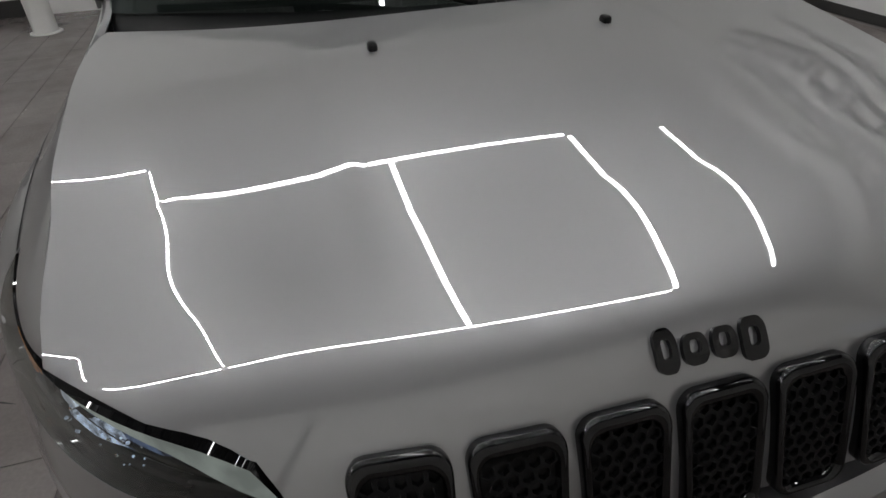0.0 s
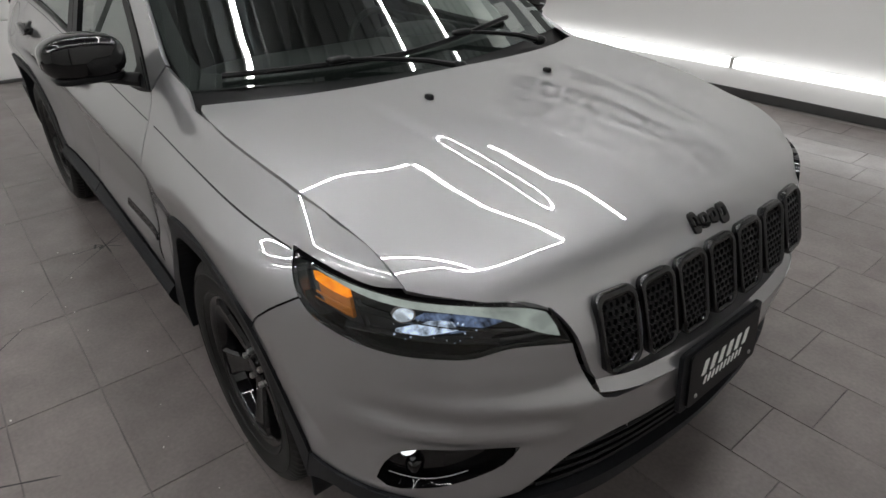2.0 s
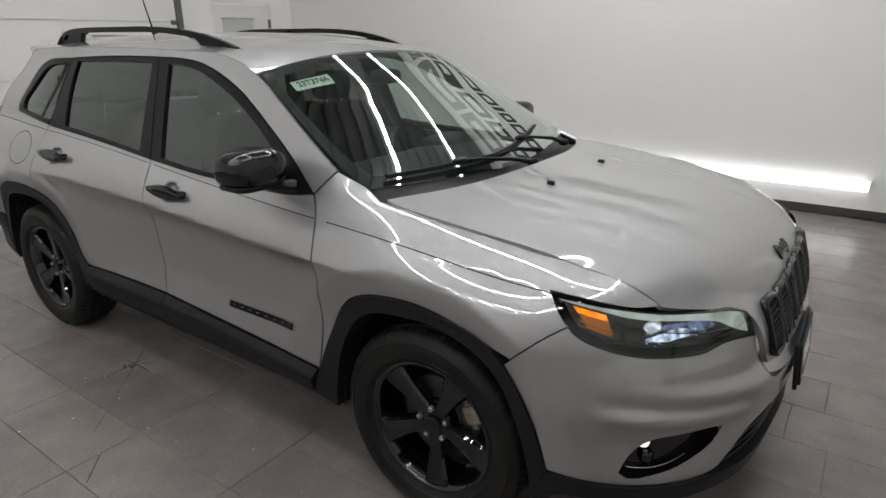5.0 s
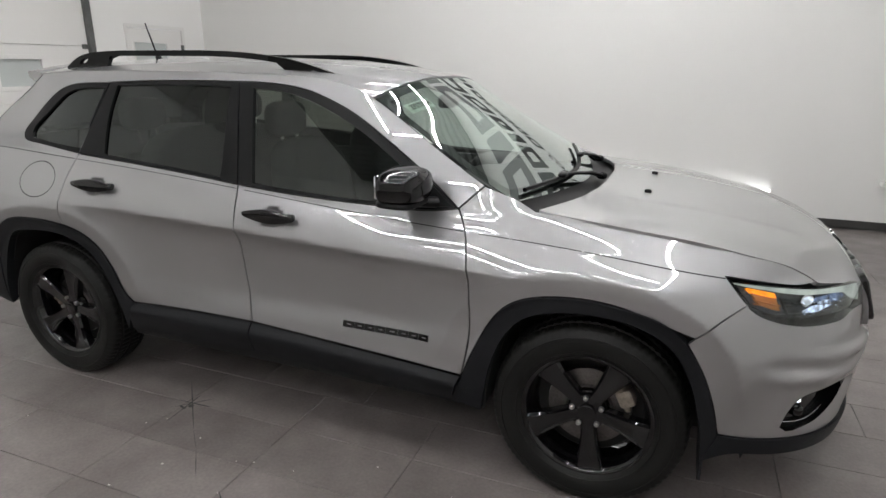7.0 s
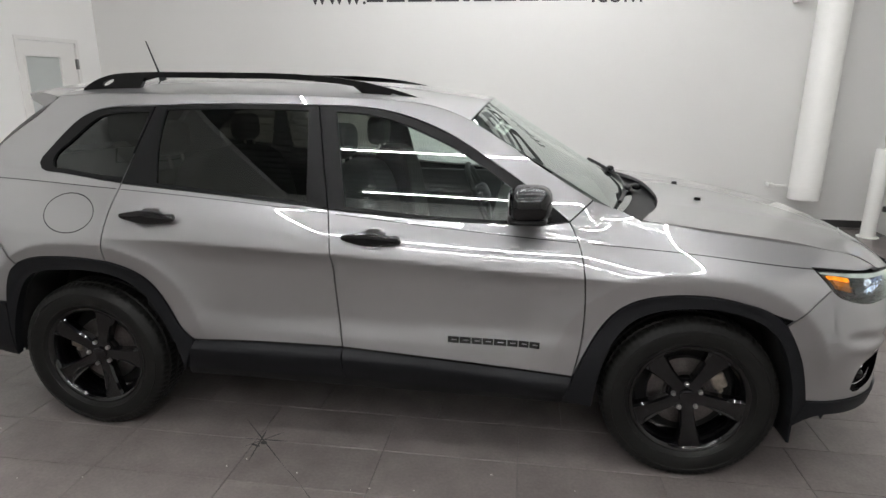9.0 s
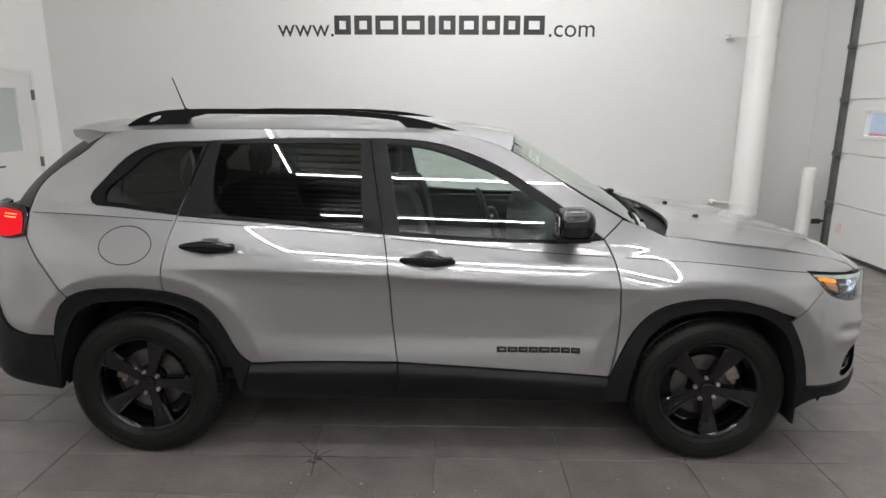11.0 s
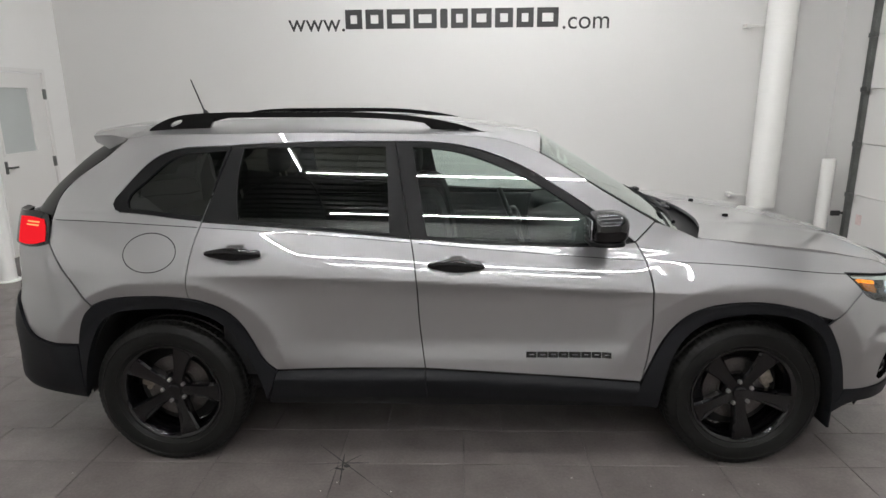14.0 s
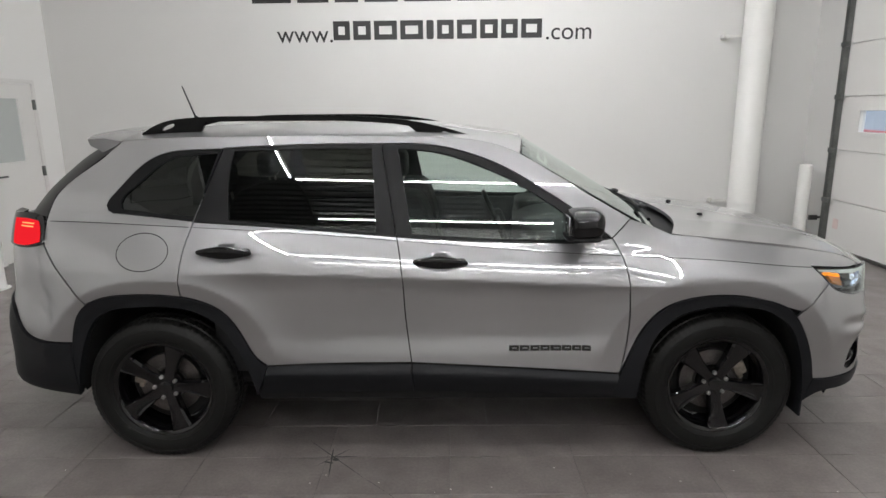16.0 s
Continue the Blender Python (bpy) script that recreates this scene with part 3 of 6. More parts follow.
# how far each height lies inside the outline, at stations from tail to nose
STATIONS = [
    (A_TAIL, [0.06, 0.00, 0.00, 0.00, 0.05, 0.05, 0.10, 0.14, 0.20]),
    (ax(-2.0), [0.08, 0.00, 0.00, 0.00, 0.03, 0.035, 0.10, 0.14, 0.20]),
    (ax(-1.72), [0.05, 0.02, 0.01, 0.01, 0.008, 0.012, 0.120, 0.155, 0.20]),
    (ax(-1.35), [0.03, 0.02, 0.012, 0.006, 0.000, 0.006, 0.108, 0.142, 0.18]),
    (ax(-0.9), [0.035, 0.024, 0.025, 0.031, 0.026, 0.005, 0.098, 0.130, 0.165]),
    (ax(-0.4), [0.035, 0.022, 0.033, 0.051, 0.042, 0.004, 0.090, 0.122, 0.155]),
    (ax(0.4), [0.035, 0.022, 0.033, 0.053, 0.043, 0.004, 0.074, 0.106, 0.145]),
    (ax(0.85), [0.035, 0.022, 0.028, 0.042, 0.036, 0.005, 0.066, 0.108, 0.16]),
    (ax(1.15), [0.03, 0.02, 0.012, 0.010, 0.008, 0.008, 0.060, 0.114, 0.215]),
    (ax(1.45), [0.03, 0.02, 0.010, 0.002, 0.000, 0.010, 0.064, 0.136, 0.250]),
    (ax(1.75), [0.03, 0.02, 0.010, 0.004, 0.004, 0.020, 0.072, 0.154, 0.260]),
    (ax(1.98), [0.04, 0.024, 0.024, 0.008, 0.028, 0.045, 0.070, 0.150, 0.260]),
    (ay(0.66), [0.05, 0.030, 0.036, 0.012, 0.034, 0.045, 0.060, 0.120, 0.220]),
    (ay(0.45), [0.05, 0.030, 0.020, 0.004, 0.034, 0.045, 0.060, 0.120, 0.220]),
    (A_NOSE, [0.05, 0.02, 0.004, 0.000, 0.034, 0.050, 0.070, 0.150, 0.260]),
]
st_a = [s[0] for s in STATIONS]
mirror_a = [2 * A_TAIL - st_a[1]] + st_a + [2 * A_NOSE - st_a[-2]]
ROWS = [spline(mirror_a, [STATIONS[1][1][k]] + [s[1][k] for s in STATIONS] + [STATIONS[-2][1][k]]) for k in range(9)]


def flare(a, z):
    """Raised band of the body round each wheel arch."""
    total = 0.0
    for ac, r0 in ((1.325, 0.475), (-1.335, 0.488)):
        s = (np.abs((a - ac) / r0)**2.25 + np.abs((z - 0.36) / r0)**2.25)**(1 / 2.25) * r0 - r0
        # rises towards a rounded edge, then a near upright band down to the trim
        rise = 0.020 * np.clip((0.25 - s) / 0.168, 0, 1)**2
        band = 0.020 - 0.17 * (0.082 - s)
        m = np.minimum(rise, band)
        m = m - 0.0016 * np.log(np.exp(-(rise - m) / 0.0016) + np.exp(-(band - m) / 0.0016))
        total = total + m * smoothstep(0.44, 0.60, z) * (s < 0.25) * smoothstep(-0.03, 0.0, s)
    return total


def relief(a, z):
    """Crest under the headlamp and the groove over the fog lamp."""
    on_nose = smoothstep(1.88, 2.04, a) * (1 - smoothstep(2.40, 2.50, a))
    zg = 0.655 - 0.10 * (a - 2.0)
    bell = lambda c, s: np.exp(-((z - c) / s)**2)
    return on_nose * (0.013 * bell(zg, 0.026) - 0.004 * bell(0.742 - 0.03 * (a - 2.0), 0.035) - 0.005 * bell(zg - 0.048, 0.022))


def cups(a, z):
    """Finger recesses behind the door handles."""
    t = 0.0
    for xc, zc in ((0.014, 0.990), (-0.983, 1.045)):
        q = ((a - xc) / 0.066)**2 + ((z - zc) / 0.040)**2
        t = t + 0.016 * (1 - smoothstep(0.25, 1.0, q))
    return t


def skin(a, z, out=0.0, glass=False):
    """The body side: run along the outline and height to x and distance from the car's centre plane."""
    a, z = np.asarray(a, float), np.asarray(z, float)
    x, y, nx, ny = plan(a)
    zs, zc = shoulder(np.clip(a, -2.3, 3.3)), crease(np.clip(a, -2.4, 3.3))
    Z = np.stack([np.full_like(a, 0.28), np.full_like(a, 0.40), np.full_like(a, 0.52), np.full_like(a, 0.64), zs - 0.095, zs, zc, zc + 0.08, zc + 0.16], 1)
    D = np.stack([np.broadcast_to(f(a), a.shape) for f in ROWS], 1)
    d = sum(pchip(Z, D, z + k, 5) for k in (-0.005, -0.0017, 0.0017, 0.005)) / 4
    # glasshouse leaning inwards above the waist
    zb = zc + 0.055
    waist = pchip(Z, D, zb)
    up = z - zb if glass else np.maximum(z - zb, 0)
    taper = 0.02 * np.clip((-a - 0.8) / 0.9, 0, 2)**2
    g = waist + 0.356 * up + 0.07 * up * up + taper * smoothstep(0, 0.25, up)
    w = (1.0 if glass else smoothstep(-0.03, 0.03, z - zb)) * (1 - smoothstep(0.86, 1.12, a))
    d = d * (1 - w) + g * w - flare(a, z) + relief(a, z) + cups(a, z) - out
    return x + nx * d, y + ny * d


def side_map(sgn, out=0.0, glass=False):
    def f(a, z):
        x, y = skin(a, z, out, glass)
        return np.stack([x, sgn * y, z], 1)
    return f


def side_point(sgn, a, z, out=0.0):
    x, y = skin(np.array([a]), np.array([z]), out)
    return Vector((float(x[0]), sgn * float(y[0]), z))


# hood: profiles from the cowl over the nose to the chin, at half widths
HY = [0.0, 0.25, 0.45, 0.62, 0.775]
HX = [[1.27, 1.46, 1.75, 1.98, 2.12, 2.20, 2.245, 2.298], [1.26, 1.45, 1.74, 1.97, 2.11, 2.192, 2.240, 2.293], [1.23, 1.43, 1.72, 1.94, 2.08, 2.174, 2.224, 2.274],
      [1.185, 1.40, 1.69, 1.89, 2.035, 2.13, 2.182, 2.228], [1.10, 1.36, 1.65, 1.83, 1.95, 2.02, 2.07, 2.12]]
P_ = np.array([0, 0.192, 0.484, 0.718, 0.866, 0.963, 1.032, 1.222])   # run down the middle of the hood
even = np.stack([np.ones(5), np.array(HY)**2, np.array(HY)**4], 1)
even = even @ np.linalg.pinv(even)
HX = even @ np.array(HX)
hxs = [spline(P_, r) for r in HX]
HYY = np.array([-0.775, -0.62, -0.45, -0.25, 0, 0.25, 0.45, 0.62, 0.775])


def across(V, y):
    """Natural spline across the hood for rows of nine values."""
    n, h = 9, np.diff(HYY)
    a, R = np.eye(n), np.zeros((n, n))
    for i in range(1, n - 1):
        a[i, i - 1:i + 2] = h[i - 1], 2 * (h[i - 1] + h[i]), h[i]
        R[i, i - 1], R[i, i], R[i, i + 1] = 6 / h[i - 1], -6 / h[i - 1] - 6 / h[i], 6 / h[i]
    M = V @ np.linalg.solve(a, R).T
    c = np.clip(y, HYY[0] - 0.05, HYY[-1] + 0.05)
    i = np.clip(np.searchsorted(HYY, c) - 1, 0, n - 2)
    r = np.arange(len(y))
    hi, u, v = h[i], HYY[i + 1] - c, c - HYY[i]
    return (M[r, i] * u**3 + M[r, i + 1] * v**3) / (6 * hi) + (V[r, i] / hi - M[r, i] * hi / 6) * u + (V[r, i + 1] / hi - M[r, i + 1] * hi / 6) * v


# height of the sheet along the run: middle line, and how it falls with the square and fourth power of the width
HOOD_RUN = [0, 0.2, 0.42, 0.60, 0.74, 0.84, 0.92, 0.99, 1.06, 1.222]
HOOD_RISE = [spline(HOOD_RUN, row) for row in (
    [1.10706, 1.08718, 1.06315, 1.03556, 1.00678, 0.98039, 0.95335, 0.91555, 0.84313, 0.69631],
    [-0.01885, -0.01666, -0.01487, -0.01851, -0.00837, -0.01025, -0.03952, -0.07358, -0.02747, -0.09854],
    [0.00817, 0.00414, 0.00436, 0.01158, 0.00768, 0.01755, 0.04439, 0.07559, 0.05337, 0.17955])]


def hood_map(out=0.0):
    def raw(p, y):
        X = np.stack([f(p) for f in hxs], 1)
        x = across(np.concatenate([X[:, :0:-1], X], 1), y)
        v, w = (y / 0.7)**2, np.abs(y)
        z = HOOD_RISE[0](p) + v * HOOD_RISE[1](p) + v * v * HOOD_RISE[2](p)
        # raised centre panel and a ridge towards each lamp
        edge = 0.40 - 0.035 * smoothstep(1.4, 2.05, x)
        dome = 0.0042 * (1 - smoothstep(edge - 0.03, edge + 0.03, w)) * (1 - smoothstep(1.97, 2.12, x)) * smoothstep(1.25, 1.5, x)
        q = np.clip((w - np.interp(x, [1.2, 1.57, 1.83, 2.08, 2.2], [0.745, 0.685, 0.615, 0.485, 0.42])) / 0.024, -30, 30)
        ridge = -0.0015 * np.log1p(np.exp(q)) * (1 - smoothstep(2.04, 2.16, x)) * smoothstep(1.25, 1.6, x)
        return np.stack([x, y, z + dome + ridge], 1)

    def f(p, y):
        q = raw(p, y)
        if out:
            n = np.cross(raw(p + 0.004, y) - raw(p - 0.004, y), raw(p, y + 0.004) - raw(p, y - 0.004))
            n /= np.linalg.norm(n, axis=1)[:, None]
            n *= np.sign(n[:, 2:3] + n[:, 0:1])
            q = q + n * out
        return q
    return f


def hood_p(y, x=None, z=None):
    pp = np.linspace(0, 1.222, 1600)
    q = hood_map()(pp, np.full_like(pp, y))
    return float(pp[np.argmin(np.abs(q[:, 0] - x))]) if x is not None else float(pp[np.argmin(np.abs(q[:, 2] - z))])


# ---- panels cut from the surfaces ----
def curve(pts, step=0.03):
    """A smooth line through points, resampled."""
    if len(pts) == 2:
        return [tuple(p) for p in pts]
    d = np.concatenate([[0], np.cumsum([math.dist(p, q) for p, q in zip(pts, pts[1:])])])
    fs = [spline(d, [p[k] for p in pts]) for k in (0, 1)]
    n = max(len(pts), int(d[-1] / step))
    return [(float(fs[0](s)), float(fs[1](s))) for s in np.linspace(0, d[-1], n + 1)]


def loop(*pieces):
    """A closed outline of smooth pieces that meet in corners."""
    out = []
    for p in pieces:
        out += curve(p)[:-1] if len(p) > 1 else [tuple(p[0])]
        last = p[-1]
    if math.dist(out[0], last) > 1e-6:
        out.append(tuple(last))
    return out


def inside(poly, pts):
    px, py = np.array(poly).T
    qx, qy = np.roll(px, -1), np.roll(py, -1)
    r = np.zeros(len(pts), bool)
    for x1, y1, x2, y2 in zip(px, py, qx, qy):
        c = (y1 > pts[:, 1]) != (y2 > pts[:, 1])
        with np.errstate(divide="ignore", invalid="ignore"):
            r ^= c & (pts[:, 0] < (x2 - x1) * (pts[:, 1] - y1) / (y2 - y1 + 1e-30) + x1)
    return r


def cut_panel(outline, mapping, step=0.02, holes=(), depth=0.014, shrink=0.0):
    """A sheet inside outline (less holes) of a surface, with turned-in edges."""
    ol = np.array(outline)
    if shrink:
        ol = inset(ol, shrink)
    x0, y0 = ol.min(0) - 0.003
    x1, y1 = ol.max(0) + 0.003
    nx, ny = max(2, int((x1 - x0) / step)), max(2, int((y1 - y0) / step))
    bm = bmesh.new()
    g = [[bm.verts.new((x0 + (x1 - x0) * i / nx, y0 + (y1 - y0) * j / ny, 0)) for j in range(ny + 1)] for i in range(nx + 1)]
    for i in range(nx):
        for j in range(ny):
            bm.faces.new((g[i][j], g[i + 1][j], g[i + 1][j + 1], g[i][j + 1]))
    for poly in (ol, *holes):
        for p, q in zip(poly, np.roll(np.array(poly), -1, 0)):
            lo, hi = np.minimum(p, q) - 1e-5, np.maximum(p, q) + 1e-5
            fs = []
            for f in bm.faces:
                vs = [v.co for v in f.verts]
                if max(v.x for v in vs) >= lo[0] and min(v.x for v in vs) <= hi[0] and max(v.y for v in vs) >= lo[1] and min(v.y for v in vs) <= hi[1]:
                    fs.append(f)
            if fs and math.dist(p, q) > 1e-6:
                geom = fs + list({e for f in fs for e in f.edges}) + list({v for f in fs for v in f.verts})
                bmesh.ops.bisect_plane(bm, geom=geom, dist=1e-6, plane_co=(p[0], p[1], 0), plane_no=(q[1] - p[1], p[0] - q[0], 0))
    faces = bm.faces[:]
    c = np.array([f.calc_center_median()[:2] for f in faces])
    keep = inside(ol, c)
    for hpoly in holes:
        keep &= ~inside(hpoly, c)
    bmesh.ops.delete(bm, geom=[f for f, k in zip(faces, keep) if not k], context="FACES")
    bmesh.ops.remove_doubles(bm, verts=bm.verts[:], dist=0.0008)
    vs = bm.verts[:]
    co = np.array([v.co[:2] for v in vs])
    if len(vs):
        new_co = mapping(co[:, 0], co[:, 1])
        e = 0.0025
        nrm = np.cross(mapping(co[:, 0] + e, co[:, 1]) - mapping(co[:, 0] - e, co[:, 1]), mapping(co[:, 0], co[:, 1] + e) - mapping(co[:, 0], co[:, 1] - e))
        nrm /= np.linalg.norm(nrm, axis=1)[:, None] + 1e-12
        lay = bm.verts.layers.float_vector.new("true_normal")
        vs = bm.verts[:]
        for v, w, n in zip(vs, new_co, nrm):
            v.co = w
            v[lay] = Vector(n)
    bm.normal_update()
    return bm


def facing(bm, away):
    """Turn all faces away from a point inside the car, then fold the edges in."""
    bm.normal_update()
    s = sum(f.normal.dot(f.calc_center_median() - Vector(away)) * f.calc_area() for f in bm.faces)
    if s < 0:
        bmesh.ops.reverse_faces(bm, faces=bm.faces[:])
        bm.normal_update()
    return bm


def fold(bm, depth):
    if depth:
        nrm = {v: v.normal.copy() for v in bm.verts}
        es = [e for e in bm.edges if e.is_boundary]
        r = bmesh.ops.extrude_edge_only(bm, edges=es)
        nv = [v for v in r["geom"] if isinstance(v, bmesh.types.BMVert)]
        base = {}
        for v in nv:
            for e in v.link_edges:
                o = e.other_vert(v)
                if o in nrm:
                    base[v] = nrm[o]
        lay = bm.verts.layers.float_vector.get("true_normal")
        for v in nv:
            v.co -= base.get(v, v.normal) * depth
            if lay:
                v[lay] = (0, 0, 0)
    return bm


def inset(ol, d):
    """Move a closed outline inwards by d."""
    ol = np.array(ol)
    area = 0.5 * np.sum(ol[:, 0] * np.roll(ol[:, 1], -1) - np.roll(ol[:, 0], -1) * ol[:, 1])
    t1, t2 = ol - np.roll(ol, 1, 0), np.roll(ol, -1, 0) - ol
    t1 /= np.linalg.norm(t1, axis=1)[:, None] + 1e-12
    t2 /= np.linalg.norm(t2, axis=1)[:, None] + 1e-12
    n1, n2 = np.stack([-t1[:, 1], t1[:, 0]], 1), np.stack([-t2[:, 1], t2[:, 0]], 1)
    n = n1 + n2
    n /= np.maximum(np.sum(n * n1, 1), 0.35)[:, None]
    return ol + n * d * (1 if area > 0 else -1)


HEART = (0, 0, 0.7)


def panel(name, outline, mapping, mat, parent, step=0.022, holes=(), depth=0.014, shrink=0.0030, label=""):
    bm = cut_panel(outline, mapping, step, holes, depth, shrink)
    fold(facing(bm, HEART), depth)
    return part(name, bm, mat, parent, label, angle=50)


car = bpy.data.objects.new("car", None)
scene.collection.objects.link(car)
tagged(car, "silver-grey metallic compact SUV with black trim on a tiled floor", "car")

# lines on the side, as (run, height)
F_ARCH_OUT = [(0.832, 0.325), (0.885, 0.475), (0.965, 0.655), (1.05, 0.764), (1.23, 0.827), (1.45, 0.822), (1.62, 0.770), (1.71, 0.655), (1.765, 0.53), (1.80, 0.40)]
F_ARCH_IN = [(0.955, 0.30), (0.968, 0.40), (1.03, 0.62), (1.115, 0.722), (1.28, 0.773), (1.49, 0.764), (1.628, 0.688), (1.698, 0.555), (1.735, 0.42), (1.755, 0.28)]
R_ARCH_OUT = [(-1.755, 0.61), (-1.665, 0.800), (-1.57, 0.845), (-1.43, 0.862), (-1.326, 0.862), (-1.18, 0.845), (-1.01, 0.764), (-0.92, 0.61), (-0.865, 0.52), (-0.825, 0.488)]
R_ARCH_IN = [(-1.765, 0.34), (-1.695, 0.594), (-1.57, 0.767), (-1.43, 0.796), (-1.21, 0.790), (-1.066, 0.722), (-0.966, 0.577), (-0.905, 0.42), (-0.885, 0.33)]
DOOR_F = [(0.822, 1.084), (0.863, 1.003), (0.887, 0.90), (0.899, 0.754), (0.893, 0.571), (0.868, 0.437)]
DOOR_M = [(-0.192, 1.102), (-0.174, 1.01), (-0.165, 0.927), (-0.157, 0.741), (-0.130, 0.496)]
DOOR_R = [(-1.146, 1.180), (-1.180, 1.053), (-1.194, 0.95), (-1.198, 0.90), (-1.194, 0.848)]
BELT = [(-1.146, 1.180), (-0.653, 1.143), (-0.192, 1.102)]
BELT_F = [(-0.192, 1.102), (0.104, 1.081), (0.54, 1.067), (0.72, 1.069), (0.822, 1.084)]
TOP_R = [(-1.015, 1.515), (-0.70, 1.526), (-0.265, 1.527)]
TOP_F = [(-0.265, 1.527), (0.05, 1.505), (0.21, 1.459), (0.323, 1.412), (0.50, 1.310), (0.68, 1.193), (0.822, 1.084)]
CLAD_TOP_R, CLAD_TOP_F = [(-0.825, 0.488), (-0.5, 0.495), (-0.130, 0.496)], [(-0.130, 0.496), (0.4, 0.467), (0.868, 0.437)]
QWIN = [[(-1.15, 1.180), (-1.36, 1.204), (-1.515, 1.217), (-1.57, 1.231), (-1.583, 1.255), (-1.555, 1.303), (-1.478, 1.386), (-1.382, 1.464), (-1.28, 1.501), (-1.15, 1.511), (-1.015, 1.515)], [(-1.015, 1.515), (-1.15, 1.180)]]
QGLASS = [[(-1.137, 1.207), (-1.36, 1.226), (-1.465, 1.236), (-1.507, 1.248), (-1.508, 1.272), (-1.45, 1.338), (-1.41, 1.370), (-1.33, 1.437), (-1.272, 1.469), (-1.15, 1.486), (-1.040, 1.492)], [(-1.040, 1.492), (-1.137, 1.207)]]
RGLASS = [[(-0.980, 1.187), (-0.64, 1.158), (-0.288, 1.127)], [(-0.288, 1.127), (-0.310, 1.505)], [(-0.310, 1.505), (-0.65, 1.507), (-0.962, 1.502)], [(-0.962, 1.502), (-0.984, 1.39), (-0.980, 1.187)]]
FGLASS = [[(-0.117, 1.114), (0.2, 1.093), (0.437, 1.084), (0.61, 1.081)], [(0.61, 1.081), (0.680, 1.130)], [(0.680, 1.130), (0.62, 1.182), (0.52, 1.253), (0.326, 1.367), (0.19, 1.425), (0.077, 1.465), (-0.06, 1.493), (-0.187, 1.501)], [(-0.187, 1.501), (-0.117, 1.114)]]
ROOF_EDGE = [(1.03, 1.126), (0.912, 1.172), (0.735, 1.274), (0.556, 1.383), (0.40, 1.472), (0.30, 1.512), (0.2, 1.536), (0.0, 1.553), (-0.27, 1.562), (-1.0, 1.567), (-1.45, 1.556), (-1.535, 1.55)]
TAIL_EDGE = [(-1.535, 1.55), (-1.644, 1.466), (-1.805, 1.357), (-1.872, 1.280), (-1.894, 1.189)]


def A(pts):
    """Side places as (run along the outline, height)."""
    return [tuple(p) for p in pts]


# hood seam beside the fender, and the lamp line over the headlamp
SEAM = [(1.110, 0.784), (1.135, 0.793), (1.18, 0.803), (1.28, 0.811), (1.45, 0.809), (1.62, 0.798), (1.70, 0.792), (1.815, 0.777), (1.93, 0.769), (2.033, 0.763)]
HL_TOP = [(1.773, 0.940), (1.857, 0.933), (1.95, 0.925), (2.02, 0.920), (2.095, 0.915), (2.19, 0.912), (2.293, 0.906), (2.358, 0.898), (2.409, 0.881)]
HL_IN = [(2.409, 0.881), (2.432, 0.848), (2.462, 0.797)]
HL_BOT = [(2.462, 0.797), (2.40, 0.805), (2.345, 0.809), (2.295, 0.805), (2.249, 0.793), (2.19, 0.790), (2.09, 0.791), (2.0, 0.800), (1.915, 0.821), (1.855, 0.848), (1.825, 0.876), (1.773, 0.940)]
HEADLAMP = loop(HL_TOP, HL_IN, HL_BOT)
BUMPER_SEAM = [(1.835, 0.868), (1.765, 0.823), (1.697, 0.762), (1.665, 0.728)]


def seam_place(x, y):
    """Run and height at which the fender passes under a place of the hood's edge."""
    zh = float(hood_map()(np.array([hood_p(y, x=x)]), np.array([y]))[0, 2])
    aa = np.linspace(x - 0.1, x + 0.25, 300)
    sx, sy = skin(aa, np.full_like(aa, zh))
    k = np.argmin(np.abs(sx - x))
    return float(aa[k]), zh, float(sy[k])


def sill_map(sgn):
    """Door cladding: a chamfer under its top edge, then a face that tucks under."""
    def f(a, z):
        top = np.interp(a, [-0.83, -0.13, 0.30, 0.87], [0.490, 0.496, 0.478, 0.440])
        drop = top - z
        x, y = skin(a, z, 0.005 + 0.026 * smoothstep(-0.002, 0.042, drop) - 0.030 * smoothstep(0.036, 0.16, drop))
        return np.stack([x, sgn * y, z], 1)
    return f


seam_on_side = [seam_place(x, y)[:2] for x, y in SEAM]

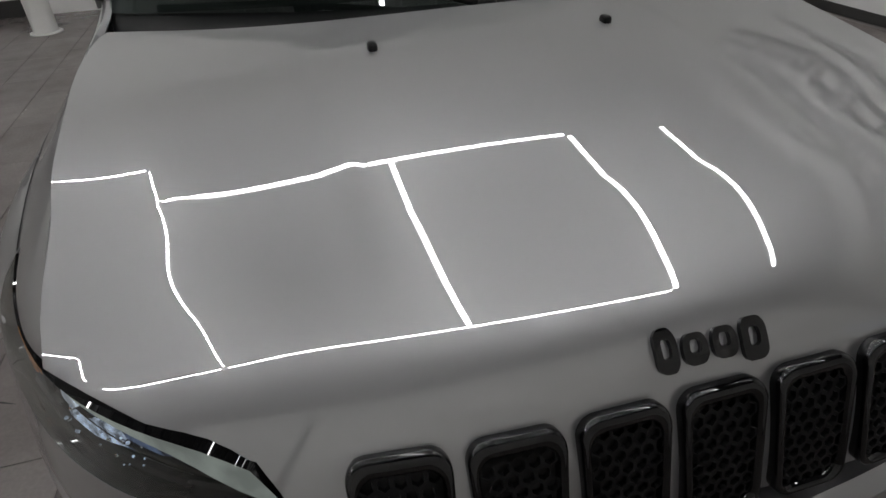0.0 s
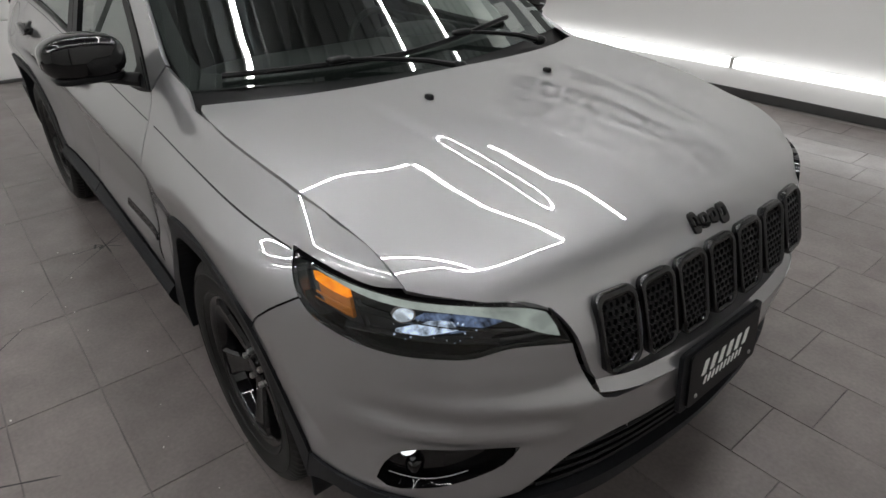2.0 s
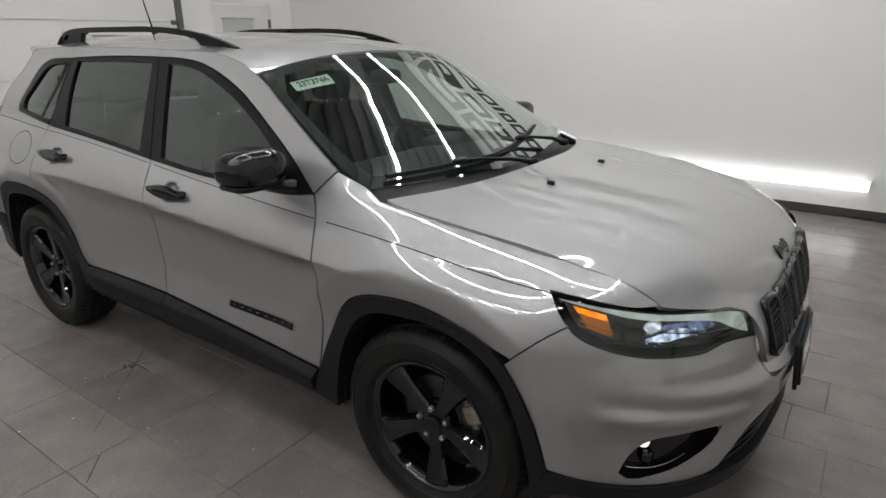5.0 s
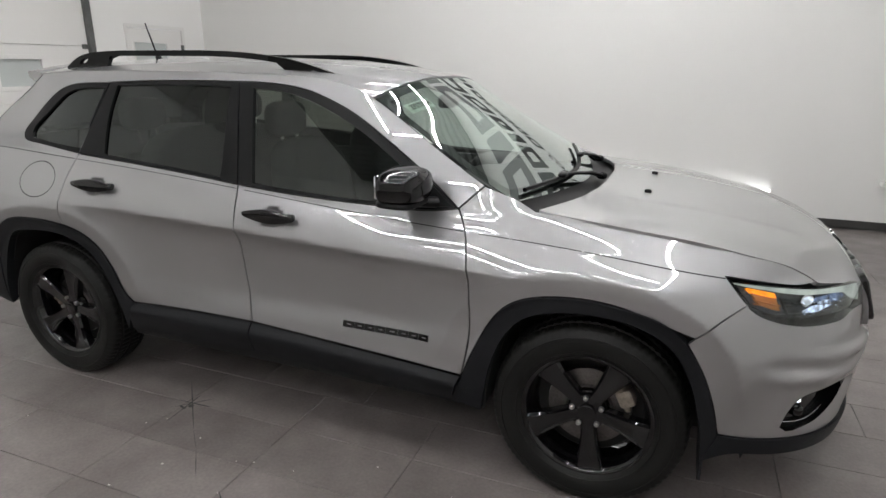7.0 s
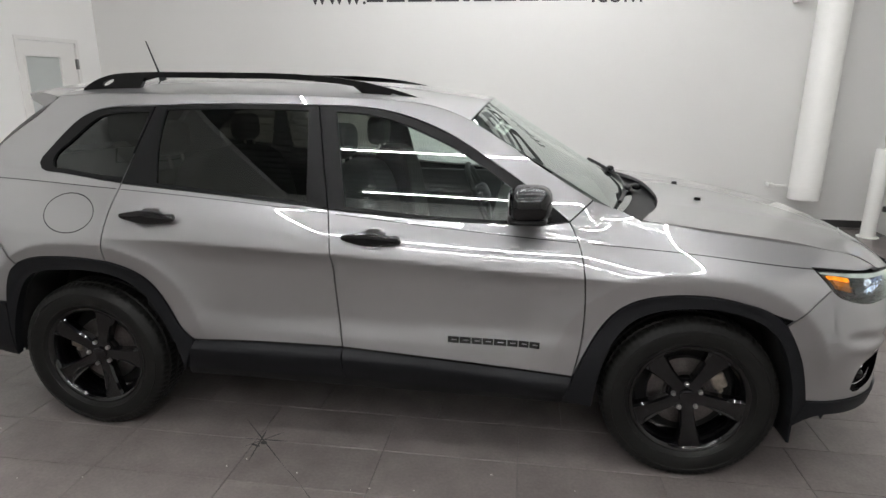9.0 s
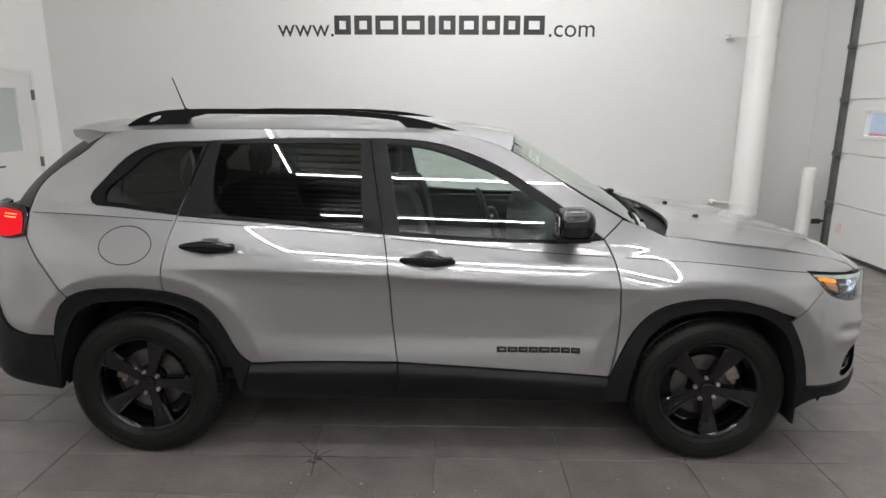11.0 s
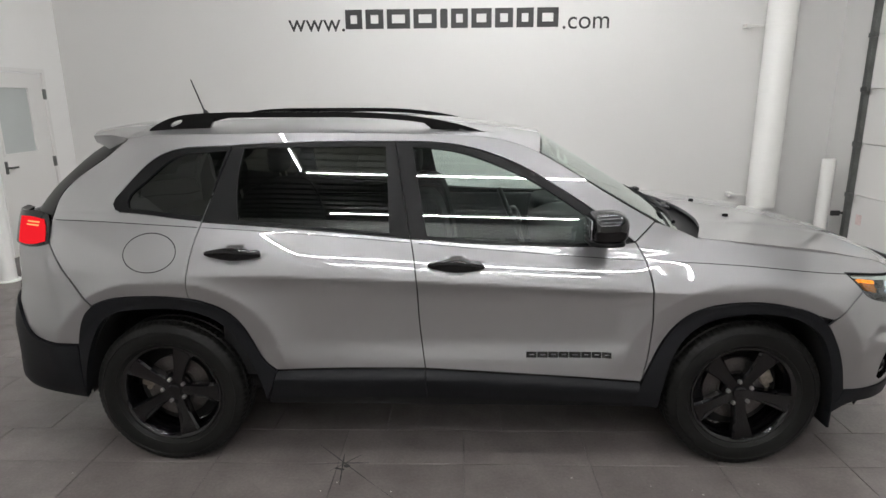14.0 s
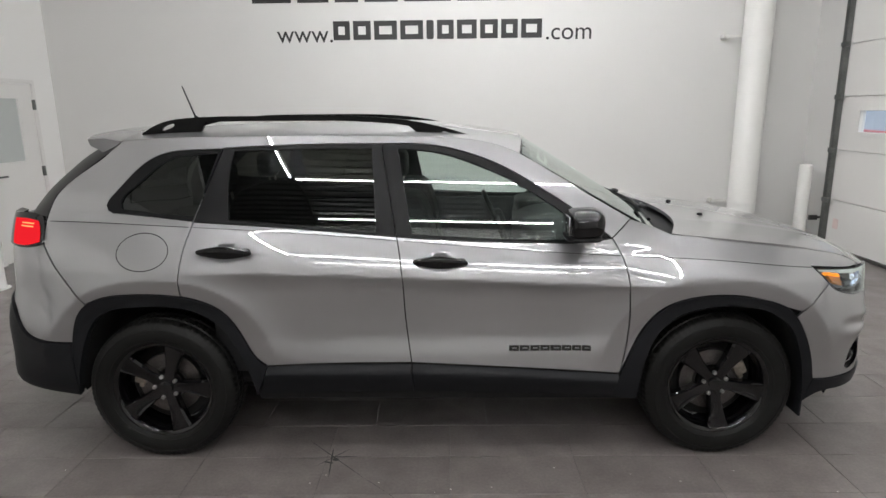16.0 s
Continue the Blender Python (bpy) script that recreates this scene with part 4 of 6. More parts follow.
for sgn in (-1, 1):
    st = 0.013 if sgn < 0 else 0.035
    sm = side_map(sgn)
    # front fender
    fender = loop(DOOR_F[::-1], [(0.822, 1.084), (0.912, 1.170)], [(0.912, 1.170), (1.03, 1.130)], [(1.03, 1.130), seam_on_side[0]], seam_on_side,
                  [seam_on_side[-1], (2.02, 0.924), (1.95, 0.929), (1.857, 0.937), (1.768, 0.944)], [(1.768, 0.944), BUMPER_SEAM[0]],
                  BUMPER_SEAM, list(reversed([p for p in F_ARCH_OUT if 0.88 < p[0] < 1.64])), [(0.885, 0.475), (0.868, 0.437)])
    panel("front_fender", fender, sm, PAINT, car, st, shrink=0.0032)
    # doors
    fd = panel("front_door", loop(A(BELT_F), A(DOOR_F), A(CLAD_TOP_F[::-1]), A(DOOR_M[::-1])), sm, PAINT, car, st, label="silver-grey front door" if sgn < 0 else "")
    rd_out = loop(BELT, DOOR_M, CLAD_TOP_R[::-1], [p for p in reversed(R_ARCH_OUT) if p[0] > -1.19] + [(-1.194, 0.848)], DOOR_R[::-1])
    rd = panel("rear_door", rd_out, sm, PAINT, car, st)
    # black window frames and panes
    of = side_map(sgn, 0.004)
    panel("window_frame", loop(A(BELT_F), A(TOP_F[::-1]), A([(-0.265, 1.527), (-0.192, 1.102)])), of, SATIN, fd, 0.04, [A(loop(*FGLASS))], 0.02, label="satin black window frame")
    panel("window_frame", loop(A(BELT), A([(-0.192, 1.102), (-0.265, 1.527)]), A(TOP_R[::-1]), A([(-1.015, 1.515), (-1.146, 1.180)])), of, SATIN, rd, 0.04, [A(loop(*RGLASS))], 0.02, label="satin black window frame")
    gl = side_map(sgn, -0.007, True)
    panel("window_pane", inset(A(loop(*FGLASS)), -0.006), gl, TINT_GLASS, fd, 0.05, depth=0, shrink=0, label="green-tinted glass")
    panel("window_pane", inset(A(loop(*RGLASS)), -0.006), gl, PRIVACY, rd, 0.05, depth=0, shrink=0, label="dark privacy glass")
    # body side: pillar, roof edge and quarter panel in one
    q = loop([(0.822, 1.086), (0.912, 1.172)], ROOF_EDGE[1:], TAIL_EDGE, [(-1.894, 1.189), (-1.874, 1.085)], [(-1.874, 1.085), (-1.72, 0.897), (-1.647, 0.815)],
             [(-1.647, 0.815)] + [p for p in R_ARCH_OUT if -1.62 < p[0] < -1.2] + [(-1.194, 0.848)], DOOR_R[::-1], [(-1.146, 1.180), (-1.015, 1.516)], TOP_R, TOP_F)
    panel("body_side", q, sm, PAINT, car, st, [A(loop(*QWIN))], shrink=0.002, label="silver-grey rear quarter and roof pillar")
    panel("quarter_window_frame", A(loop(*QWIN)), of, SATIN, car, 0.03, [A(loop(*QGLASS))], 0.02)
    panel("quarter_window", inset(A(loop(*QGLASS)), -0.006), gl, PRIVACY, car, 0.05, depth=0, shrink=0, label="dark privacy glass")
    # cladding
    cl = side_map(sgn, 0.008)
    sill = sill_map(sgn)
    panel("wheel_arch_moulding", loop(A(F_ARCH_OUT), A([(1.80, 0.40), (1.755, 0.28)]), A(F_ARCH_IN[::-1]), A([(0.955, 0.30), (0.832, 0.325)])), cl, CLAD, car, st, depth=0.05, label="grey-black plastic wheel arch trim")
    panel("wheel_arch_moulding", loop(A(R_ARCH_OUT), A([(-0.825, 0.488), (-0.885, 0.33)]), A(R_ARCH_IN[::-1]), A([(-1.765, 0.34), (-1.755, 0.61)])), cl, CLAD, car, st, depth=0.05, label="grey-black plastic wheel arch trim")
    panel("door_cladding", loop(A(CLAD_TOP_F), A([(0.868, 0.437), (0.832, 0.325)]), A([(0.832, 0.325), (-0.122, 0.348)]), A([(-0.122, 0.348), (-0.130, 0.496)])), sill, CLAD, fd, st, depth=0.03, label="grey-black plastic cladding")
    panel("door_cladding", loop(A(CLAD_TOP_R), A([(-0.130, 0.496), (-0.122, 0.348)]), A([(-0.122, 0.348), (-0.868, 0.340)]), A([(-0.868, 0.340), (-0.825, 0.488)])), sill, CLAD, rd, st, depth=0.03, label="grey-black plastic cladding")
    # dark inner shell behind the gaps
    shell = loop(A([(1.03, 1.11), (0.913, 1.165), (0.556, 1.375), (0.40, 1.465), (0.0, 1.53), (-0.27, 1.542), (-1.0, 1.55), (-1.5, 1.53)]), A([(-1.5, 1.53), (-1.75, 1.35), (-1.85, 1.19)]), A([(-1.85, 1.19), (-1.9, 0.62)]), A([(-1.9, 0.62), (-1.77, 0.60)]),
                 A(R_ARCH_IN[1:-1]), A([(-0.915, 0.46), (-0.88, 0.30)]), A([(-0.88, 0.30), (0.96, 0.29)]), A([(0.96, 0.29)] + [p for p in F_ARCH_IN if 0.97 < p[0] < 1.7]),
                 A([(1.64, 0.682), (1.74, 0.74)]), A([(1.74, 0.74), (1.76, 0.935)]), A([(1.76, 0.935), (1.1, 1.06)]), A([(1.1, 1.06), (1.03, 1.11)]))
    panel("inner_shell", shell, side_map(sgn, -0.028), DARK, car, 0.05, [inset(A(loop(*h)), -0.01) for h in (FGLASS, RGLASS, QGLASS)], 0, 0)

# hood
def hood_outline():
    r = [(hood_p(y, x=x), y) for x, y in SEAM]
    lamp = [r[-1]] + [(hood_p(y, x=x), y) for x, y in ((2.088, 0.700), (2.138, 0.64), (2.180, 0.575))] + [(hood_p(0.535, z=0.880), 0.535)]
    down = [lamp[-1], (hood_p(0.512, z=0.845), 0.512), (hood_p(0.49, z=0.785), 0.49), (hood_p(0.475, z=0.735), 0.475), (hood_p(0.455, z=0.70), 0.455)]
    chin = [down[-1], (1.213, 0.38), (1.215, 0.2), (1.217, 0.0), (1.215, -0.2), (1.213, -0.38), (down[-1][0], -0.455)]
    m = lambda l: [(p, -y) for p, y in l]
    r[0] = (0.013, 0.782)
    back = [(0.013, -0.782), (0.004, -0.70), (0.004, -0.4), (0.004, 0), (0.004, 0.4), (0.004, 0.70), (0.013, 0.782)]
    return [r, lamp, down, chin, m(down[::-1]), m(lamp[::-1]), m(r[::-1]), back]


hm = hood_map()
bm = cut_panel(loop(*hood_outline()), hm, 0.010, shrink=0.002)
hood = part("hood", fold(facing(bm, (1.4, 0, 0.3)), 0.016), PAINT, car, "silver-grey hood that bends down between the lamps", angle=50)


# ---- roof, windscreen, tail ----
roof_mid = spline([-1.9, -1.75, -1.4, -0.8, -0.2, 0.2, 0.47, 0.6], [1.560, 1.587, 1.622, 1.638, 1.627, 1.592, 1.547, 1.52])
edge_x = [p[0] for p in ROOF_EDGE[::-1]]
edge_z = spline(edge_x, [p[1] for p in ROOF_EDGE[::-1]])


def roof_edge(x):
    x = np.asarray(x, float)
    z = edge_z(x)
    _, y = skin(np.atleast_1d(x), np.atleast_1d(z))
    return y, z


ex = np.linspace(-1.95, 1.05, 61)
ey, ez = roof_edge(ex)


def roof_map(out=0.0):
    def f(x, w):
        y, ze, zm = np.interp(x, ex, ey), edge_z(x), roof_mid(x)
        return np.stack([x, w * y, zm - (zm - ze) * np.abs(w)**2.5 + out], 1)
    return f


def roof_point(x, y, out=0.0):
    w = y / float(np.interp(x, ex, ey))
    return Vector(roof_map(out)(np.array([x]), np.array([w]))[0])


ROOF = loop([(0.40, -1.0), (0.437, -0.6), (0.458, 0), (0.437, 0.6), (0.40, 1.0)], [(0.40, 1.0), (-1.53, 1.0)], [(-1.53, 1.0), (-1.53, -1.0)], [(-1.53, -1.0), (0.40, -1.0)])
bm = cut_panel(ROOF, roof_map(), 0.05, shrink=0.002)
part("roof", fold(facing(bm, HEART), 0.014), PAINT, car, "silver-grey roof", angle=50)
bm = cut_panel(loop([(0.36, -0.93), (0.40, 0), (0.36, 0.93)], [(0.36, 0.93), (-1.5, 0.93)], [(-1.5, 0.93), (-1.5, -0.93)], [(-1.5, -0.93), (0.36, -0.93)]), roof_map(-0.04), 0.12)
part("headliner", facing(bm, (0, 0, 3)), LINER, car)

# windscreen, between the pillar edges
WS = [(1.03, 1.114), (0.872, 1.203), (0.714, 1.293), (0.557, 1.383), (0.40, 1.472)]
ws_t = np.linspace(0, 1, len(WS))
wsx, wsz = spline(ws_t, [p[0] for p in WS]), spline(ws_t, [p[1] for p in WS])
vv = np.linspace(-0.15, 1.1, 51)
ws_y = skin(wsx(vv), wsz(vv))[1]


def shield_map(out=0.0):
    cx, cz = spline([0, 0.5, 1], [1.178, 0.815, 0.450]), spline([0, 0.5, 1], [1.093, 1.323, 1.545])

    def f(u, v):
        k = 1 - ((u * u + 0.06)**0.74 - 0.06**0.74) / (1.06**0.74 - 0.06**0.74)
        k = k + (1 - np.abs(u)**2.5 - k) * smoothstep(0.62, 1.0, v)
        x, z, y = wsx(v), wsz(v), np.interp(v, vv, ws_y)
        return np.stack([x + (cx(v) - x) * k + out * 0.55, y * u, z + (cz(v) - z) * k + out * 0.83], 1)
    return f


def shield_point(u, v, out=0.0):
    return Vector(shield_map(out)(np.array([u]), np.array([v]))[0])


W_OUT = loop([(-0.985, 0.01), (0, 0.0), (0.985, 0.01)], [(0.985, 0.01), (0.985, 0.99)], [(0.985, 0.99), (0, 0.995), (-0.985, 0.99)], [(-0.985, 0.99), (-0.985, 0.01)])
wind = part("windscreen", facing(cut_panel(W_OUT, shield_map(), 0.05), HEART), SHIELD_GLASS, car, "green-tinted windscreen glass")
FRIT_IN = loop([(-0.90, 0.10), (0, 0.085), (0.90, 0.10)], [(0.90, 0.10), (0.925, 0.5), (0.925, 0.93)], [(0.925, 0.93), (0.3, 0.95), (-0.3, 0.95), (-0.925, 0.93)], [(-0.925, 0.93), (-0.925, 0.5), (-0.90, 0.10)])
part("black_border", facing(cut_panel(W_OUT, shield_map(-0.004), 0.05, [FRIT_IN]), HEART), SATIN, wind)
# stock label inside the glass
bm = cut_panel([(-0.86, 0.80), (-0.60, 0.80), (-0.60, 0.875), (-0.86, 0.875)], shield_map(-0.008), 0.08)
tag = part("stock_label", facing(bm, HEART), PAPER, wind, "pale green label with black characters", smooth=False)
pa, pb, pc = shield_point(-0.86, 0.8375, -0.0005), shield_point(-0.60, 0.8375, -0.0005), shield_point(-0.73, 0.9, -0.0005)
rx = (pb - pa).normalized()
rn = rx.cross(pc - pa).normalized()
if rn.z < 0:
    rn = -rn
ru = rn.cross(rx)
m = Matrix((rx, ru, rn)).transposed().to_4x4()
m.translation = (pa + pb) / 2 - rn * 0.003
words("label_characters", "23T374A", 0.040, SIGNBLACK, m, wind)

# cowl tray and wipers
bm = bmesh.new()
rows = []
for i in range(33):
    u = -1 + 2 * i / 32
    s = shield_point(u * 0.985, 0.02, -0.006)
    hy = u * 0.775
    h = Vector(hm(np.array([0.01]), np.array([hy]))[0])
    rows.append([bm.verts.new(c) for c in (s, s.lerp(h, 0.25) - Vector((0, 0, 0.02)), s.lerp(h, 0.7) - Vector((0, 0, 0.042)), h - Vector((-0.02, 0, 0.03)))])
for a, c in zip(rows, rows[1:]):
    for j in range(3):
        bm.faces.new((a[j], a[j + 1], c[j + 1], c[j]))
part("cowl", facing(bm, (1.1, 0, 0)), SATIN, car, "black plastic cowl tray under the wipers")


def wiper(u0, u1, uh, v0, v1, lift):
    e = bpy.data.objects.new("wiper", None)
    scene.collection.objects.link(e)
    e.parent = car
    n = 14
    pts = [shield_point(u0 + (u1 - u0) * i / n, v0 + (v1 - v0) * i / n, 0.018) for i in range(n + 1)]
    bm = tube(bmesh.new(), pts, 0.010, 6, flat=0.9)
    part("blade", bm, SATIN, e)
    c = shield_point(uh, v0 + (v1 - v0) * (uh - u0) / (u1 - u0), 0.032)
    piv = shield_point(uh + lift, -0.05, 0.03)
    bm = tube(bmesh.new(), [piv, piv.lerp(c, 0.3) + Vector((0, 0, 0.012)), piv.lerp(c, 0.75) + Vector((0, 0, 0.008)), c], [0.017, 0.013, 0.010, 0.008], 8, flat=0.7)
    blob(bm, piv, (0.026, 0.026, 0.018), (0.8, 0.9), 14, 8)
    blob(bm, c, (0.018, 0.045, 0.012), (0.7, 0.7), 14, 8)
    part("arm", bm, SATIN, e)
    tagged(e, "black windscreen wiper")


wiper(-0.86, -0.10, -0.42, 0.055, 0.075, 0.50)
wiper(-0.12, 0.64, 0.24, 0.075, 0.16, 0.44)

# spoiler, rear screen, tail
def tail_curve(pts, mid_pts):
    ts = np.linspace(0, 1, len(pts))
    fx2, fz2 = spline(ts, [p[0] for p in pts]), spline(ts, [p[1] for p in pts])
    tm = np.linspace(0, 1, len(mid_pts))
    mx, mz = spline(tm, [p[0] for p in mid_pts]), spline(tm, [p[1] for p in mid_pts])

    def f(u, v):
        x, z = fx2(v), fz2(v)
        x, y = skin(x, z)
        k = 1 - np.abs(u)**2.6
        return np.stack([x + (mx(v) - x) * k, y * u, z + (mz(v) - z) * k], 1)
    return f


sq = [(-1, 0), (1, 0), (1, 1), (-1, 1)]
tm1 = tail_curve([(-1.54, 1.548), (-1.648, 1.467), (-1.808, 1.357), (-1.876, 1.28), (-1.90, 1.19)], [(-1.63, 1.572), (-1.85, 1.51), (-2.0, 1.40), (-2.13, 1.29), (-2.23, 1.19)])
part("rear_window", facing(cut_panel(sq, tm1, 0.08), HEART), REARGLASS, car, "dark rear window")
tm2 = tail_curve([(-1.53, 1.53), (-1.63, 1.46), (-1.79, 1.345), (-1.86, 1.27), (-1.885, 1.18)], [(-1.61, 1.56), (-1.82, 1.50), (-1.97, 1.39), (-2.10, 1.28), (-2.20, 1.18)])
part("rear_window_border", facing(cut_panel(sq, tm2, 0.1, [[(-0.86, 0.12), (0.86, 0.12), (0.86, 0.88), (-0.86, 0.88)]]), HEART), GLOSS, car)
bm = bmesh.new()
rows = []
for i in range(25):
    u = -1 + 2 * i / 24
    k = 1 - abs(u)**3
    f = roof_point(-1.533, u * float(np.interp(-1.533, ex, ey)) * 0.999)
    tip = Vector((-1.725 - 0.09 * k, u * 0.60, 1.558 + 0.030 * k))
    low = Vector((-1.715 - 0.085 * k, u * 0.60, 1.528 + 0.030 * k))
    und = Vector((-1.615 - 0.05 * k, u * 0.615, 1.468 + 0.035 * k))
    rows.append([bm.verts.new(c) for c in (f, f.lerp(tip, 0.5) + Vector((0, 0, 0.010)), tip, low, low.lerp(und, 0.5) + Vector((0, 0, 0.006)), und)])
for a, c in zip(rows, rows[1:]):
    for j in range(5):
        bm.faces.new((a[j], a[j + 1], c[j + 1], c[j]))
bm.faces.new(rows[0])
bm.faces.new(rows[-1][::-1])
bmesh.ops.recalc_face_normals(bm, faces=bm.faces[:])
part("spoiler", bm, PAINT, car, "silver-grey roof spoiler", angle=30)

for sgn in (-1, 1):
    st = 0.03
    rb = loop([(-1.898, 1.187), (-1.878, 1.085)], [(-1.878, 1.085), (-1.724, 0.895), (-1.650, 0.812)], [(-1.650, 0.812), (-1.70, 0.74), (-1.75, 0.615)],
              [(-1.75, 0.615), (-1.873, 0.623), (-2.01, 0.651), (-2.12, 0.76), (-2.2, 0.79), (A_TAIL, 0.79)], [(A_TAIL, 0.79), (A_TAIL, 1.187)], [(A_TAIL, 1.187), (-1.898, 1.187)])
    panel("rear_bumper_skin", rb, side_map(sgn), PAINT, car, st, shrink=0.002)
    lb = loop([(-1.755, 0.608), (-1.873, 0.615), (-2.01, 0.643), (-2.12, 0.75), (-2.2, 0.78), (A_TAIL, 0.78)], [(A_TAIL, 0.78), (A_TAIL, 0.36)], [(A_TAIL, 0.36), (-2.0, 0.36), (-1.765, 0.335)], [(-1.765, 0.335), (-1.755, 0.608)])
    panel("rear_lower_bumper", lb, side_map(sgn, 0.012), CLAD, car, st, depth=0.03, shrink=0.0, label="grey-black plastic lower bumper")
    tl = loop([(-1.874, 1.088), (-1.886, 1.160), (-1.912, 1.212)], [(-1.912, 1.212), (-1.98, 1.224), (-2.10, 1.222), (-2.40, 1.215)], [(-2.40, 1.215), (-2.40, 1.075)], [(-2.40, 1.075), (-2.10, 1.068), (-1.95, 1.070), (-1.874, 1.088)])
    lamp = panel("tail_lamp", tl, side_map(sgn, 0.012), GLOSS, car, 0.025, depth=0.03, shrink=0, label="glowing red tail lamp")
    rl = loop([(-1.892, 1.098), (-1.905, 1.15), (-1.930, 1.190)], [(-1.930, 1.190), (-2.0, 1.198), (-2.13, 1.196)], [(-2.13, 1.196), (-2.10, 1.08)], [(-2.10, 1.08), (-1.96, 1.082), (-1.892, 1.098)])
    panel("red_lens", rl, side_map(sgn, 0.017), RED, lamp, 0.025, depth=0.006, shrink=0)
    for z in (1.160, 1.174):
        panel("light_bar", loop([(-1.95, z), (-2.04, z + 0.002)], [(-2.04, z + 0.002), (-2.04, z + 0.008)], [(-2.04, z + 0.008), (-1.95, z + 0.006)], [(-1.95, z + 0.006), (-1.95, z)]), side_map(sgn, 0.0195), REDBRIGHT, lamp, 0.03, depth=0.002, shrink=0)

# ---- front bumper ----
LOWER = [(1.80, 0.400), (1.887, 0.393), (1.974, 0.391), (2.10, 0.388), (2.246, 0.384), (2.32, 0.386), (2.36, 0.394)]
INTAKE_TOP = [(2.36, 0.394), (2.385, 0.412), (2.43, 0.445), (2.476, 0.481), (2.538, 0.507), (2.602, 0.522), (2.677, 0.524), (2.76, 0.524), (A_NOSE, 0.524)]
FOG = [[(2.010, 0.432), (2.035, 0.490), (2.080, 0.532), (2.19, 0.547), (2.29, 0.547), (2.352, 0.541)], [(2.352, 0.541), (2.335, 0.508), (2.25, 0.460), (2.17, 0.434), (2.10, 0.420), (2.03, 0.417), (2.010, 0.432)]]
for sgn in (-1, 1):
    st = 0.013 if sgn < 0 else 0.035
    down = [(2.462, 0.797), (2.472, 0.768), (2.485, 0.735), (2.503, 0.700), (2.518, 0.672), (2.545, 0.650), (2.60, 0.643)]
    bumper = loop(BUMPER_SEAM[::-1], [BUMPER_SEAM[0], HL_BOT[10]], HL_BOT[10::-1], down, [(2.60, 0.643), (2.70, 0.639), (2.80, 0.634), (A_NOSE, 0.632)], [(A_NOSE, 0.632), (A_NOSE, 0.524)],
                  INTAKE_TOP[::-1], LOWER[::-1], [(1.80, 0.400), (1.765, 0.53), (1.71, 0.655), (1.665, 0.728)])
    panel("front_bumper", bumper, side_map(sgn), PAINT, car, st, [loop(*FOG)], shrink=0.0015, label="silver-grey front bumper" if sgn < 0 else "")
    # ledge under the grille
    bm = bmesh.new()
    rows = []
    for i in range(15):
        a = A_NOSE + (2.53 - A_NOSE) * i / 14
        o = side_point(sgn, a, 0.632 + 0.026 * (i / 14)**4 + 0.008 * i / 14)
        rows.append([bm.verts.new(o), bm.verts.new(o + Vector((-0.006, 0, 0.007))), bm.verts.new(o + Vector((-0.022, 0, 0.026))), bm.verts.new(o + Vector((-0.07, 0, 0.030)))])
    for a, c in zip(rows, rows[1:]):
        for j in range(3):
            bm.faces.new((a[j], a[j + 1], c[j + 1], c[j]))
    part("bumper_ledge", facing(bm, (2.2, 0, 0)), PAINT, car)
    # lower black valance and intake
    val = loop([(1.80, 0.398), (1.887, 0.391), (1.974, 0.389), (2.10, 0.386), (2.246, 0.382), (2.33, 0.380), (2.40, 0.372), (2.60, 0.362), (A_NOSE, 0.36)], [(A_NOSE, 0.36), (A_NOSE, 0.30)],
               [(A_NOSE, 0.30), (2.6, 0.30), (2.3, 0.315), (2.1, 0.325), (1.95, 0.33), (1.84, 0.325), (1.755, 0.28)], [(1.755, 0.28), (1.80, 0.398)])
    panel("lower_valance", val, side_map(sgn, 0.008), CLAD, car, st, depth=0.03, shrink=0, label="grey-black plastic chin")
    intake = loop([(2.33, 0.36), (2.40, 0.44), (2.476, 0.50), (2.538, 0.52), (2.65, 0.535), (A_NOSE, 0.535)], [(A_NOSE, 0.535), (A_NOSE, 0.34)], [(A_NOSE, 0.34), (2.6, 0.34), (2.33, 0.36)])
    panel("lower_intake", intake, side_map(sgn, -0.035), SATIN, car, 0.04, depth=0, shrink=0, label="black lower intake mesh")
    bm = bmesh.new()
    for k in range(5):
        z = 0.385 + 0.032 * k
        ymax = 0.56 - 0.035 * k
        tube(bm, [side_point(sgn, ay(ymax * i / 12), z, -0.02) for i in range(13)], 0.007, 6)
    part("intake_slats", bm, SATIN, car)
    # fog lamp
    fb = panel("fog_lamp", loop(*FOG), side_map(sgn, -0.03), GLOSS, car, 0.03, depth=0, shrink=-0.01, label="fog lamp in a gloss black recess")
    bm = bmesh.new()
    ring = loop(*FOG)
    prev = None
    first = None
    for a, z in ring + ring[:1]:
        o, i = side_point(sgn, a, z, 0.001), side_point(sgn, a, z, -0.034)
        cur = (bm.verts.new(o), bm.verts.new(i))
        if prev:
            bm.faces.new((prev[0], cur[0], cur[1], prev[1]))
        prev = cur
    part("fog_bezel", bm, GLOSS, fb)
    c = side_point(sgn, 2.10, 0.472, -0.024)
    bm = blob(bmesh.new(), c, (0.020, 0.020, 0.022), (0.8, 0.8), 18, 10)
    part("fog_lens", bm, GLOSS, fb)
    pts = [side_point(sgn, 2.035 + 0.20 * i / 12, 0.441 - 0.010 * math.sin(math.pi * i / 12) + 0.022 * (i / 12)**2, -0.018) for i in range(13)]
    part("chrome_lip", tube(bmesh.new(), pts, 0.0013, 6), CHROME, fb)
    c = side_point(sgn, 2.085, 0.517, -0.024)
